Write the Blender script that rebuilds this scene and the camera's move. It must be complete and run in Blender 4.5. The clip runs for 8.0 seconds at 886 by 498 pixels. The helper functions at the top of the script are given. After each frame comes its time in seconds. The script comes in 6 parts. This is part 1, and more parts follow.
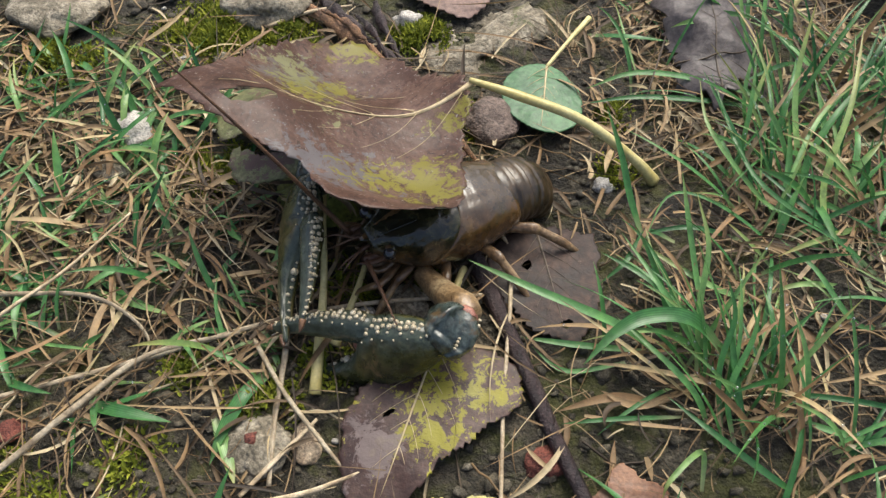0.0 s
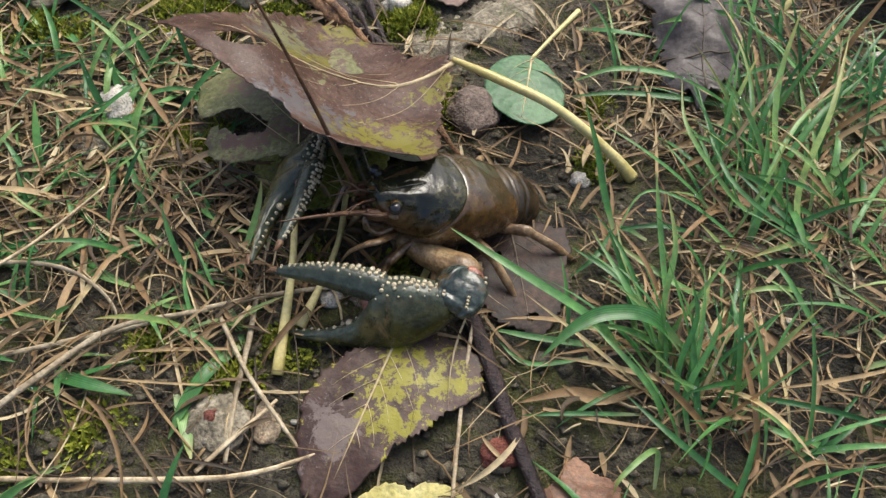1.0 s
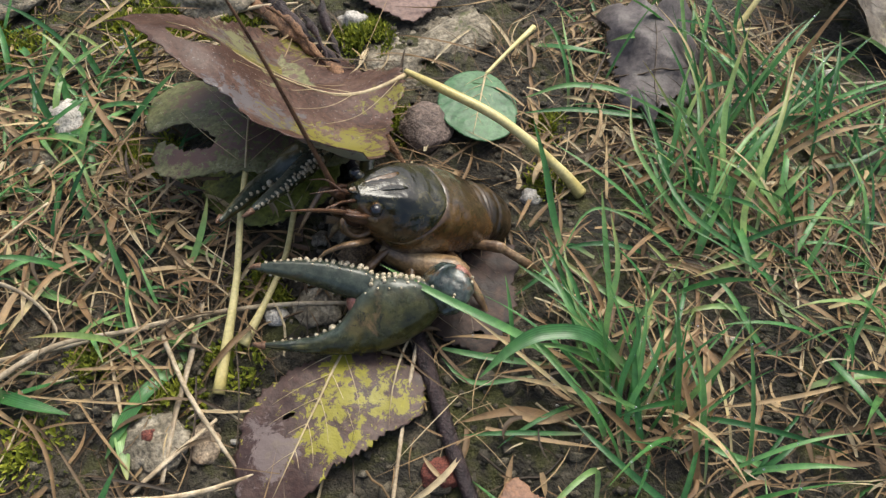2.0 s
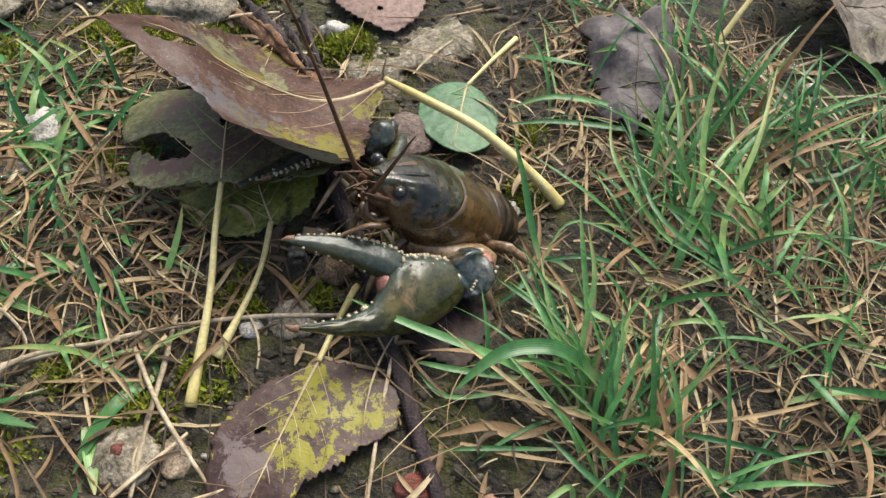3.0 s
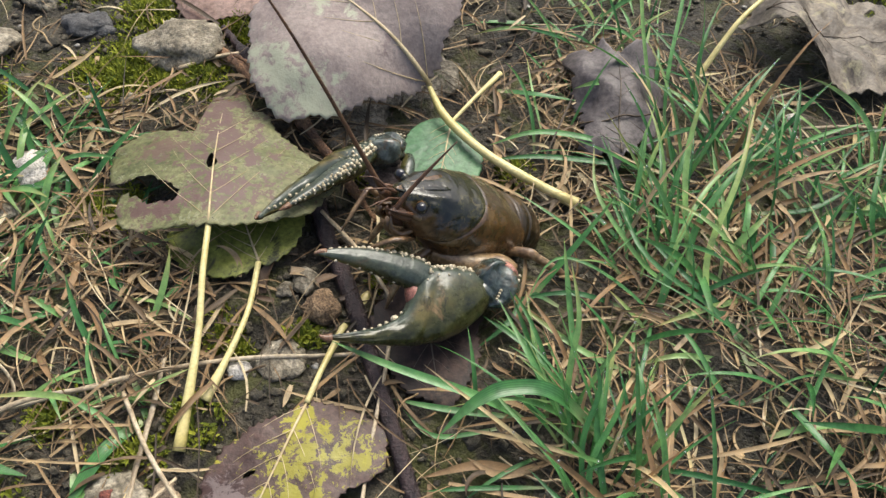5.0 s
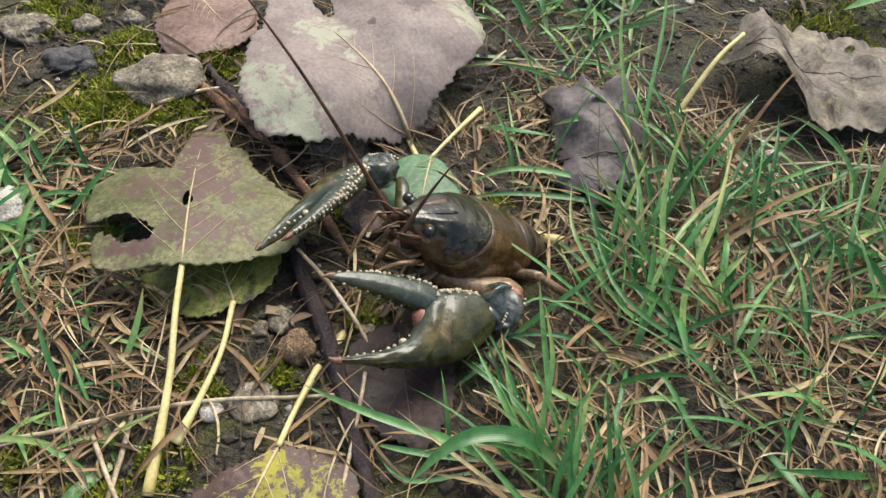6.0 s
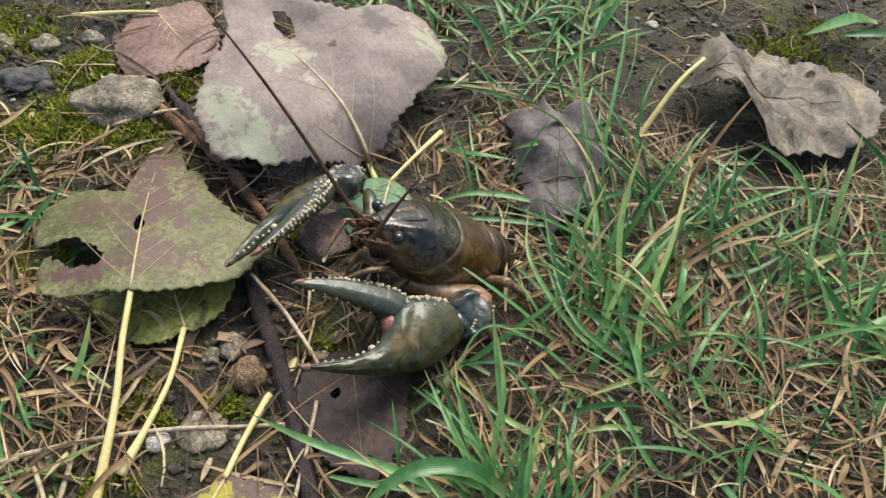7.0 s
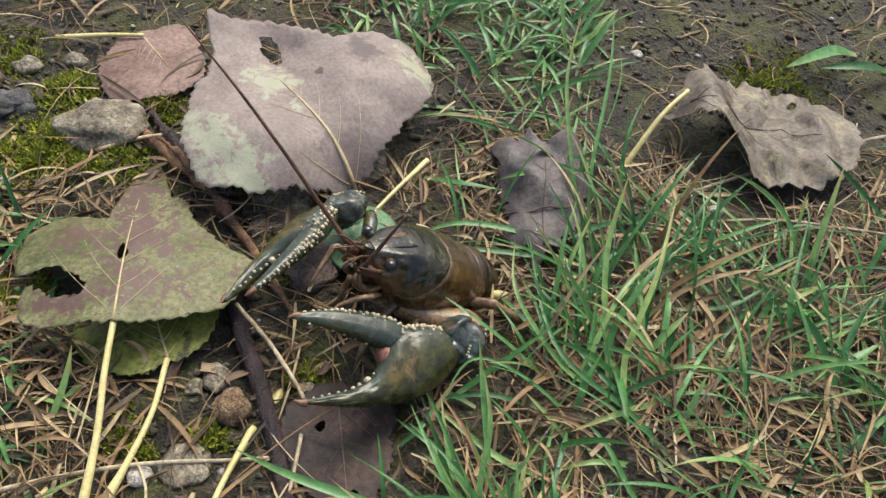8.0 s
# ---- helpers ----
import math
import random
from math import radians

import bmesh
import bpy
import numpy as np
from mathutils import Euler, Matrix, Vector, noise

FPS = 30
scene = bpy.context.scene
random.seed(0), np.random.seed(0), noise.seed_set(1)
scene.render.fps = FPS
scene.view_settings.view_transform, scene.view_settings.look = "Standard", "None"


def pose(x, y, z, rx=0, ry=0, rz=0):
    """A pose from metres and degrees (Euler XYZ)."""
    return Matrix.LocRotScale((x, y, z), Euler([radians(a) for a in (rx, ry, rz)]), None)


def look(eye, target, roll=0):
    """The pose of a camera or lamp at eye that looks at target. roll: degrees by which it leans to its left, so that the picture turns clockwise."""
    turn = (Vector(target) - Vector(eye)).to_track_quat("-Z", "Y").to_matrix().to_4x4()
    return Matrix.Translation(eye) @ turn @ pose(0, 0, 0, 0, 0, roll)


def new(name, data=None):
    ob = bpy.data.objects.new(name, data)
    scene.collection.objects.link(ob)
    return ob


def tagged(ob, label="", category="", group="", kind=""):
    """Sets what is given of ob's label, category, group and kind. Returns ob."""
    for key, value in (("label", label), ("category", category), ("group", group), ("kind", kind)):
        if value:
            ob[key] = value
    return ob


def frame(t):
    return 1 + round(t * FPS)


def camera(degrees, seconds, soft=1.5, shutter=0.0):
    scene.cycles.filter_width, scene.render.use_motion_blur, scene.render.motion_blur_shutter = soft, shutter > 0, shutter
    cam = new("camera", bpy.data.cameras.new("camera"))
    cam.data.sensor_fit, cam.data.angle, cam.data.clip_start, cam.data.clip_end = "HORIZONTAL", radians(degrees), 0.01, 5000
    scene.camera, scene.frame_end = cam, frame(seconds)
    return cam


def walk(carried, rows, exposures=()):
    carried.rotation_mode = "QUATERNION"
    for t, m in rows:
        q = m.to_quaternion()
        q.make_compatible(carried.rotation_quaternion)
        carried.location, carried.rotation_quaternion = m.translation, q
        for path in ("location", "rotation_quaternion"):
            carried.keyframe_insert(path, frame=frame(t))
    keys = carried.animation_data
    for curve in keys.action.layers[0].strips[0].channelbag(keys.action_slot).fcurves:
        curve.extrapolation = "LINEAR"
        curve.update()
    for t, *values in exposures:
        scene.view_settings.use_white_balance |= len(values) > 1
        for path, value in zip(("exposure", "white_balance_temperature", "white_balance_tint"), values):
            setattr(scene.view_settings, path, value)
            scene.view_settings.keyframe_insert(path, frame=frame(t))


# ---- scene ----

# ---------------------------------------------------------------- camera
cam = camera(58.2, 8.0, 1.4)
METRES, EYE, TILT, LEAN, TURN = 0.074, 0.2175, -57.3, 0.0, 0.0
ROWS = [
    (0.0, 0.0, 0.0, 0.0, -0.0, 0.0, -0.0),
    (0.5, 0.1128, 0.0002, 0.0336, 0.74, -0.74, -2.3),
    (1.0, 0.1627, -0.0065, 0.0094, 0.67, -0.97, -2.59),
    (1.5, 0.2636, -0.0097, 0.0363, 0.19, -0.72, -2.54),
    (3.0, 0.4073, 0.0374, 0.0766, -0.57, 0.27, -3.08),
    (3.5, 0.4353, 0.0246, 0.0951, -0.91, 0.53, -2.96),
    (4.0, 0.4437, 0.0014, 0.1387, -0.66, 0.86, -2.15),
    (5.5, 0.4375, 0.0189, 0.2162, -1.05, 1.89, -2.2),
    (6.0, 0.5326, 0.0225, 0.2788, -1.06, 2.58, -2.25),
    (6.5, 0.6169, 0.0361, 0.282, -1.69, 2.9, -2.54),
    (7.0, 0.6636, 0.0522, 0.3342, -2.11, 3.68, -2.32),
    (7.5, 0.6577, 0.0662, 0.388, -2.59, 4.24, -2.66),
    (8.0, 0.6304, 0.0491, 0.4194, -3.59, 4.59, -2.68),
]
walk(cam, [(t, pose(0, 0, EYE, TILT, LEAN, TURN) @ pose(METRES * x, METRES * y, METRES * z, 90 + pitch, roll, yaw)) for t, x, y, z, yaw, pitch, roll in ROWS],
     [(0.0, 0.83), (0.5, 0.82), (1.5, 0.74), (3.0, 0.92), (4.0, 0.96), (5.5, 0.90), (6.5, 0.84), (8.0, 0.82)])

# ---------------------------------------------------------------- light: an overcast day
world = bpy.data.worlds.new("overcast_sky")
scene.world = world
world.use_nodes = True
wn = world.node_tree.nodes
sky = wn.new("ShaderNodeTexSky")
sky.sky_type = "NISHITA"
sky.sun_disc = False
sky.sun_elevation, sky.sun_rotation = radians(58), radians(20)
sky.air_density, sky.dust_density, sky.ozone_density = 0.95, 6.0, 0.7
wn["Background"].inputs["Strength"].default_value = 0.12
world.node_tree.links.new(sky.outputs[0], wn["Background"].inputs["Color"])
sun = new("sun", bpy.data.lights.new("sun", "SUN"))
sun.data.energy, sun.data.angle, sun.data.color = 1.4, radians(35), (0.97, 1.0, 0.93)
sun.matrix_world = look((0.35, 0.95, 1.6), (0, 0, 0))

MM = 0.001


# ---------------------------------------------------------------- materials
def tree(name):
    m = bpy.data.materials.new(name)
    m.use_nodes = True
    nt = m.node_tree
    return m, nt, nt.nodes["Principled BSDF"]


def put(nt, kind, **sets):
    n = nt.nodes.new(kind)
    for k, v in sets.items():
        n.inputs[k].default_value = v
    return n


def ramp(nt, src, stops):
    r = nt.nodes.new("ShaderNodeValToRGB")
    el = r.color_ramp.elements
    while len(el) < len(stops):
        el.new(0.5)
    for e, (p, c) in zip(el, stops):
        e.position, e.color = p, (*c, 1) if len(c) == 3 else c
    nt.links.new(src, r.inputs[0])
    return r.outputs[0]


def grain(nt, scale, detail=4.0, rough=0.6, stretch=None, distortion=0.0):
    tc = nt.nodes.new("ShaderNodeTexCoord")
    n = put(nt, "ShaderNodeTexNoise", Scale=scale, Detail=detail, Roughness=rough, Distortion=distortion)
    if stretch:
        mp = nt.nodes.new("ShaderNodeMapping")
        mp.inputs["Scale"].default_value = stretch
        nt.links.new(tc.outputs["Object"], mp.inputs["Vector"])
        nt.links.new(mp.outputs[0], n.inputs["Vector"])
    else:
        nt.links.new(tc.outputs["Object"], n.inputs["Vector"])
    return n.outputs["Fac"]


def mixed(nt, fac, a, b, blend="MIX"):
    m = nt.nodes.new("ShaderNodeMix")
    m.data_type, m.blend_type = "RGBA", blend
    for sock, v in ((m.inputs[0], fac), (m.inputs[6], a), (m.inputs[7], b)):
        if isinstance(v, (int, float)):
            sock.default_value = v
        elif isinstance(v, tuple):
            sock.default_value = (*v, 1)
        else:
            nt.links.new(v, sock)
    return m.outputs[2]


def bumped(nt, bsdf, height, strength, distance):
    b = put(nt, "ShaderNodeBump", Strength=strength, Distance=distance)
    nt.links.new(height, b.inputs["Height"])
    nt.links.new(b.outputs[0], bsdf.inputs["Normal"])
    nt.links.new(b.outputs[0], bsdf.inputs["Coat Normal"])


def surface(name, stops, scale, fine=1500, rough=(0.5, 0.8), bump=0.5, depth=0.0006, spec=0.5, coat=0.0, patches=(), vary=None, stretch=None, speck=0.75, net=0.0):
    """Colours by a broad noise, darkened and lightened by a fine one; patches: (colour, noise scale, threshold, softness)."""
    m, nt, b = tree(name)
    broad = grain(nt, scale, 6, 0.66, stretch)
    col = ramp(nt, broad, [(0.5 + (p - 0.5) * 0.62, c) for p, c in stops])
    small = grain(nt, fine, 4, 0.65)
    col = mixed(nt, speck, col, ramp(nt, small, [(0.36, (0.3, 0.3, 0.3)), (0.5, (1, 1, 1)), (0.66, (1.6, 1.6, 1.6))]), "MULTIPLY")
    for colour, sc, at, soft in patches:
        mask = ramp(nt, grain(nt, sc, 9, 0.72, None, 0.6), [(at, (0, 0, 0)), (at + soft, (1, 1, 1))])
        col = mixed(nt, mask, col, colour)
    if net:
        tc = nt.nodes.new("ShaderNodeTexCoord")
        vo = put(nt, "ShaderNodeTexVoronoi", Scale=420.0)
        vo.feature = "DISTANCE_TO_EDGE"
        nt.links.new(tc.outputs["Object"], vo.inputs["Vector"])
        col = mixed(nt, net, col, ramp(nt, vo.outputs["Distance"], [(0.0, (1.35, 1.3, 1.2)), (0.10, (1, 1, 1)), (0.5, (0.82, 0.82, 0.82))]), "MULTIPLY")
    if vary:
        src = nt.nodes.new("ShaderNodeNewGeometry").outputs["Random Per Island"] if vary == "island" else nt.nodes.new("ShaderNodeObjectInfo").outputs["Random"]
        col = mixed(nt, 0.7, col, ramp(nt, src, [(0.0, (0.55, 0.55, 0.55)), (0.5, (1, 1, 1)), (1.0, (1.4, 1.35, 1.25))]), "MULTIPLY")
    nt.links.new(col, b.inputs["Base Color"])
    r = ramp(nt, broad, [(0.3, (rough[0],) * 3), (0.7, (rough[1],) * 3)])
    nt.links.new(r, b.inputs["Roughness"])
    b.inputs["Specular IOR Level"].default_value = spec
    if coat:
        b.inputs["Coat Weight"].default_value, b.inputs["Coat Roughness"].default_value = coat, 0.10
    rug = nt.nodes.new("ShaderNodeMath")
    rug.operation = "ADD"
    nt.links.new(small, rug.inputs[0])
    nt.links.new(grain(nt, fine / 4, 5, 0.6), rug.inputs[1])
    bumped(nt, b, rug.outputs[0], bump, depth)
    return m


def blade_material(name, stops, tip, rough=0.45, through_light=0.15, tip_from=0.75, sheath=None):
    """For strips: colour by island, fine veins along the strip, a dry tip."""
    m, nt, b = tree(name)
    geo = nt.nodes.new("ShaderNodeNewGeometry")
    uv = nt.nodes.new("ShaderNodeUVMap")
    uv.uv_map = "uv"
    sep = nt.nodes.new("ShaderNodeSeparateXYZ")
    nt.links.new(uv.outputs[0], sep.inputs[0])
    col = ramp(nt, geo.outputs["Random Per Island"], stops)
    wave = put(nt, "ShaderNodeMath")
    wave.operation = "SINE"
    mul = put(nt, "ShaderNodeMath")
    mul.operation, mul.inputs[1].default_value = "MULTIPLY", 44.0
    nt.links.new(sep.outputs[0], mul.inputs[0])
    nt.links.new(mul.outputs[0], wave.inputs[0])
    veins = ramp(nt, wave.outputs[0], [(0.0, (0.8, 0.8, 0.8)), (1.0, (1.15, 1.15, 1.15))])
    col = mixed(nt, 0.8, col, veins, "MULTIPLY")
    mott = ramp(nt, grain(nt, 260, 4, 0.6), [(0.3, (0.6, 0.62, 0.6)), (0.5, (1, 1, 1)), (0.72, (1.45, 1.4, 1.2))])
    col = mixed(nt, 0.75, col, mott, "MULTIPLY")
    dry = ramp(nt, sep.outputs[1], [(tip_from, (0, 0, 0)), (1.0, (1, 1, 1))])
    some = ramp(nt, geo.outputs["Random Per Island"], [(0.0, (0, 0, 0)), (0.65, (0.15, 0.15, 0.15)), (1.0, (0.9, 0.9, 0.9))])
    col = mixed(nt, mixed(nt, 1.0, dry, some, "MULTIPLY"), col, tip)
    if sheath:
        col = mixed(nt, ramp(nt, sep.outputs[1], [(0.04, (0.75, 0.75, 0.75)), (0.2, (0, 0, 0))]), col, sheath)
    nt.links.new(col, b.inputs["Base Color"])
    b.inputs["Roughness"].default_value = rough
    b.inputs["Transmission Weight"].default_value = 0.0
    if through_light:
        tr = nt.nodes.new("ShaderNodeBsdfTranslucent")
        nt.links.new(col, tr.inputs["Color"])
        mx = put(nt, "ShaderNodeMixShader", Fac=through_light)
        nt.links.new(b.outputs[0], mx.inputs[1])
        nt.links.new(tr.outputs[0], mx.inputs[2])
        nt.links.new(mx.outputs[0], nt.nodes["Material Output"].inputs["Surface"])
    bumped(nt, b, veins, 0.3, 0.0002)
    return m


SOIL = surface("moist_soil", [(0.25, (0.014, 0.012, 0.008)), (0.45, (0.034, 0.029, 0.018)), (0.6, (0.066, 0.056, 0.036)), (0.8, (0.15, 0.128, 0.09))], 55, 700, (0.5, 0.85), 1.0, 0.0022,
               patches=[((0.066, 0.068, 0.016), 36, 0.49, 0.10), ((0.19, 0.17, 0.13), 140, 0.67, 0.04), ((0.016, 0.014, 0.011), 90, 0.60, 0.06)])
CRUMB = surface("soil_crumb", [(0.3, (0.045, 0.038, 0.024)), (0.6, (0.11, 0.096, 0.066)), (0.8, (0.22, 0.195, 0.145))], 300, 2500, (0.6, 0.9), 0.8, vary="island")
ROCK = surface("grey_rock", [(0.25, (0.105, 0.088, 0.056)), (0.5, (0.205, 0.175, 0.122)), (0.75, (0.36, 0.32, 0.24))], 160, 700, (0.6, 0.85), 0.9, 0.001, patches=[((0.07, 0.085, 0.02), 70, 0.60, 0.08), ((0.05, 0.047, 0.042), 420, 0.64, 0.05)])
PALE_STONE = surface("pale_stone", [(0.3, (0.30, 0.28, 0.24)), (0.7, (0.54, 0.51, 0.45))], 200, 1500, (0.45, 0.7), 0.5)
BUFF_STONE = surface("buff_stone", [(0.3, (0.28, 0.20, 0.125)), (0.7, (0.46, 0.36, 0.24))], 200, 1500, (0.5, 0.75), 0.5)
DARK_STONE = surface("dark_stone", [(0.3, (0.035, 0.034, 0.034)), (0.7, (0.10, 0.098, 0.095))], 200, 1500, (0.5, 0.8), 0.8)
BRICK = surface("brick_chip", [(0.3, (0.12, 0.032, 0.022)), (0.7, (0.22, 0.070, 0.045))], 250, 1800, (0.6, 0.85), 0.8)
CLOD = surface("rosy_clod", [(0.3, (0.085, 0.06, 0.046)), (0.7, (0.19, 0.14, 0.115))], 130, 700, (0.55, 0.8), 0.9, 0.001)
CORK = surface("cracked_clod", [(0.3, (0.14, 0.085, 0.045)), (0.7, (0.34, 0.23, 0.13))], 350, 1400, (0.6, 0.9), 1.0, 0.0012)
BARK = surface("wet_bark", [(0.3, (0.014, 0.009, 0.010)), (0.7, (0.060, 0.036, 0.034))], 150, 1200, (0.25, 0.5), 0.9, 0.0008, stretch=(1, 0.3, 1))
WOOD = surface("split_wood", [(0.3, (0.11, 0.055, 0.028)), (0.55, (0.24, 0.125, 0.06)), (0.8, (0.36, 0.21, 0.11))], 180, 1500, (0.45, 0.75), 0.8, 0.0007)
STRAW = surface("dry_stem", [(0.3, (0.27, 0.20, 0.12)), (0.5, (0.42, 0.335, 0.215)), (0.7, (0.56, 0.47, 0.33))], 160, 900, (0.45, 0.7), 0.6, 0.0003, speck=0.35, vary="object")
PETIOLE = surface("yellow_petiole", [(0.3, (0.48, 0.40, 0.14)), (0.7, (0.66, 0.58, 0.27))], 60, 900, (0.3, 0.5), 0.3, 0.0002, speck=0.2)
RIB = surface("pale_rib", [(0.3, (0.40, 0.30, 0.15)), (0.7, (0.58, 0.47, 0.28))], 120, 900, (0.4, 0.6), 0.3, 0.0002, speck=0.25)
MOSS = blade_material("moss_green", [(0.0, (0.085, 0.115, 0.010)), (0.5, (0.20, 0.24, 0.018)), (1.0, (0.38, 0.40, 0.04))], (0.32, 0.34, 0.05), 0.8, 0.2)
GRASS = blade_material("grass_green", [(0.0, (0.036, 0.136, 0.042)), (0.4, (0.080, 0.235, 0.068)), (0.7, (0.145, 0.345, 0.112)), (0.96, (0.24, 0.40, 0.13)), (1.0, (0.32, 0.42, 0.13))], (0.42, 0.31, 0.11), 0.26, 0.28, 0.6, (0.40, 0.43, 0.22))
HAY = blade_material("dead_grass", [(0.0, (0.036, 0.024, 0.013)), (0.3, (0.10, 0.064, 0.030)), (0.6, (0.225, 0.138, 0.060)), (0.85, (0.37, 0.265, 0.135)), (1.0, (0.58, 0.49, 0.31))], (0.2, 0.13, 0.07), 0.6, 0.08)
DRY = blade_material("dry_blade", [(0.0, (0.20, 0.115, 0.05)), (0.4, (0.30, 0.185, 0.085)), (0.75, (0.42, 0.30, 0.16)), (1.0, (0.52, 0.43, 0.22))], (0.2, 0.13, 0.07), 0.6, 0.12)
CHIP = blade_material("leaf_crumb", [(0.0, (0.035, 0.022, 0.014)), (0.5, (0.11, 0.065, 0.034)), (0.85, (0.21, 0.135, 0.07)), (1.0, (0.36, 0.27, 0.16))], (0.12, 0.08, 0.05), 0.55, 0.05)


def blotch(nt, col, colour, at, radius, scale=60, wobble=1.2, soft=0.25):
    """A blotch of one colour about a spot of the blade (millimetres), with a ragged, speckled border."""
    tc = nt.nodes.new("ShaderNodeTexCoord")
    mp = nt.nodes.new("ShaderNodeMapping")
    mp.inputs["Location"].default_value = (-at[0] / radius[0], -at[1] / radius[1], 0)
    mp.inputs["Scale"].default_value = (1 / (radius[0] * MM), 1 / (radius[1] * MM), 0)
    ln = nt.nodes.new("ShaderNodeVectorMath")
    ln.operation = "LENGTH"
    nt.links.new(tc.outputs["Object"], mp.inputs["Vector"])
    nt.links.new(mp.outputs[0], ln.inputs[0])
    add = nt.nodes.new("ShaderNodeMath")
    add.operation, add.inputs[1].default_value = "MULTIPLY_ADD", wobble * 5
    nt.links.new(grain(nt, scale, 10, 0.74, None, 0.5), add.inputs[0])
    sub = nt.nodes.new("ShaderNodeMath")
    sub.operation, sub.inputs[0].default_value = "SUBTRACT", 1.0 - wobble * 2.5
    nt.links.new(ln.outputs["Value"], sub.inputs[1])
    nt.links.new(sub.outputs[0], add.inputs[2])
    return mixed(nt, ramp(nt, add.outputs[0], [(0.08, (0, 0, 0)), (0.08 + soft, (0.92, 0.92, 0.92))]), col, colour)


def leaf_material(name, stops, patches, scale=60, rough=(0.35, 0.6), coat=0.0, glow=0.16, blotches=(), speck=0.42, net=0.35):
    m = surface(name, stops, scale, 620, rough, 0.4, 0.0005, coat=coat, patches=patches, speck=speck, net=net)
    nt = m.node_tree
    b = nt.nodes["Principled BSDF"]
    col = b.inputs["Base Color"].links[0].from_socket
    for spot in blotches:
        col = blotch(nt, col, *spot)
    nt.links.new(col, b.inputs["Base Color"])
    tr = nt.nodes.new("ShaderNodeBsdfTranslucent")
    nt.links.new(col, tr.inputs["Color"])
    mx = put(nt, "ShaderNodeMixShader", Fac=glow)
    nt.links.new(b.outputs[0], mx.inputs[1])
    nt.links.new(tr.outputs[0], mx.inputs[2])
    nt.links.new(mx.outputs[0], nt.nodes["Material Output"].inputs["Surface"])
    return m


YELLOWED, ASHEN, LICHEN = (0.26, 0.235, 0.035), (0.165, 0.15, 0.155), (0.27, 0.27, 0.13)
BROWN_TOP = leaf_material("brown_leaf_face", [(0.28, (0.066, 0.030, 0.020)), (0.5, (0.125, 0.066, 0.046)), (0.72, (0.19, 0.115, 0.088))],
                          [((0.05, 0.026, 0.019), 300, 0.58, 0.05), ((0.09, 0.042, 0.028), 28, 0.54, 0.06), ((0.42, 0.38, 0.34), 800, 0.61, 0.04)], 60, (0.36, 0.6), 0.1, 0.4,
                          [(ASHEN, (60, 24), (16, 10), 200, 1.5, 0.4), ((0.17, 0.145, 0.13), (54, -24), (16, 15), 180, 1.4, 0.5), (LICHEN, (55, -24), (8, 20), 240, 2.0, 0.4), (YELLOWED, (34, 34), (9, 9), 230, 2.0, 0.4), (YELLOWED, (45, 27), (11, 6), 260, 2.2, 0.4), (YELLOWED, (56, -13), (9, 7), 240, 2.0, 0.4), (YELLOWED, (25, -45), (12, 6), 220, 1.8, 0.4), (YELLOWED, (17, 10), (5, 4), 260, 2.0, 0.4), (YELLOWED, (40, -26), (6, 5), 260, 2.2, 0.4)])
PALE_UNDER = leaf_material("pale_leaf_underside", [(0.28, (0.200, 0.156, 0.140)), (0.5, (0.262, 0.212, 0.190)), (0.75, (0.31, 0.258, 0.228))],
                           [((0.19, 0.145, 0.135), 60, 0.60, 0.08), ((0.14, 0.115, 0.11), 150, 0.66, 0.04)], 50, (0.5, 0.7), 0.0, 0.16,
                           [((0.355, 0.37, 0.265), (36, -40), (23, 10), 160, 1.3, 0.35), ((0.355, 0.37, 0.265), (20, -33), (13, 8), 160, 1.3, 0.35), ((0.365, 0.375, 0.27), (60, -8), (13, 9), 150, 1.4, 0.35), ((0.37, 0.38, 0.26), (41, 47), (13, 7), 160, 1.4, 0.35), ((0.12, 0.095, 0.09), (60, 32), (10, 7), 70, 0.7, 0.4), ((0.09, 0.07, 0.065), (56, 11), (2.5, 2), 90, 0.6)], 0.25, 0.2)
LOBED_TOP = leaf_material("green_brown_leaf", [(0.3, (0.12, 0.132, 0.052)), (0.5, (0.18, 0.186, 0.080)), (0.7, (0.25, 0.246, 0.120))],
                          [((0.15, 0.105, 0.075), 130, 0.57, 0.05), ((0.33, 0.34, 0.19), 300, 0.57, 0.05), ((0.11, 0.07, 0.05), 420, 0.60, 0.04), ((0.06, 0.045, 0.03), 300, 0.62, 0.04)], 40, (0.4, 0.65), 0.0, 0.34,
                          [((0.165, 0.098, 0.090), (-4, 34), (9, 15), 240, 1.6, 0.2), ((0.165, 0.10, 0.09), (4, 12), (15, 11), 260, 2.0, 0.2), ((0.15, 0.085, 0.075), (-14, -16), (13, 6), 240, 1.6, 0.2), ((0.17, 0.10, 0.09), (8, -8), (13, 8), 280, 2.0, 0.2), ((0.17, 0.11, 0.08), (-18, 12), (9, 6), 280, 1.8, 0.2), ((0.045, 0.03, 0.02), (-34, -8), (9, 9), 120, 1.2, 0.4)])
LOW_TOP = leaf_material("olive_leaf", [(0.3, (0.12, 0.14, 0.024)), (0.7, (0.31, 0.34, 0.07))], [((0.05, 0.055, 0.022), 60, 0.52, 0.08), ((0.36, 0.37, 0.08), 50, 0.57, 0.08), ((0.04, 0.03, 0.02), 260, 0.62, 0.05)], 60, glow=0.3)
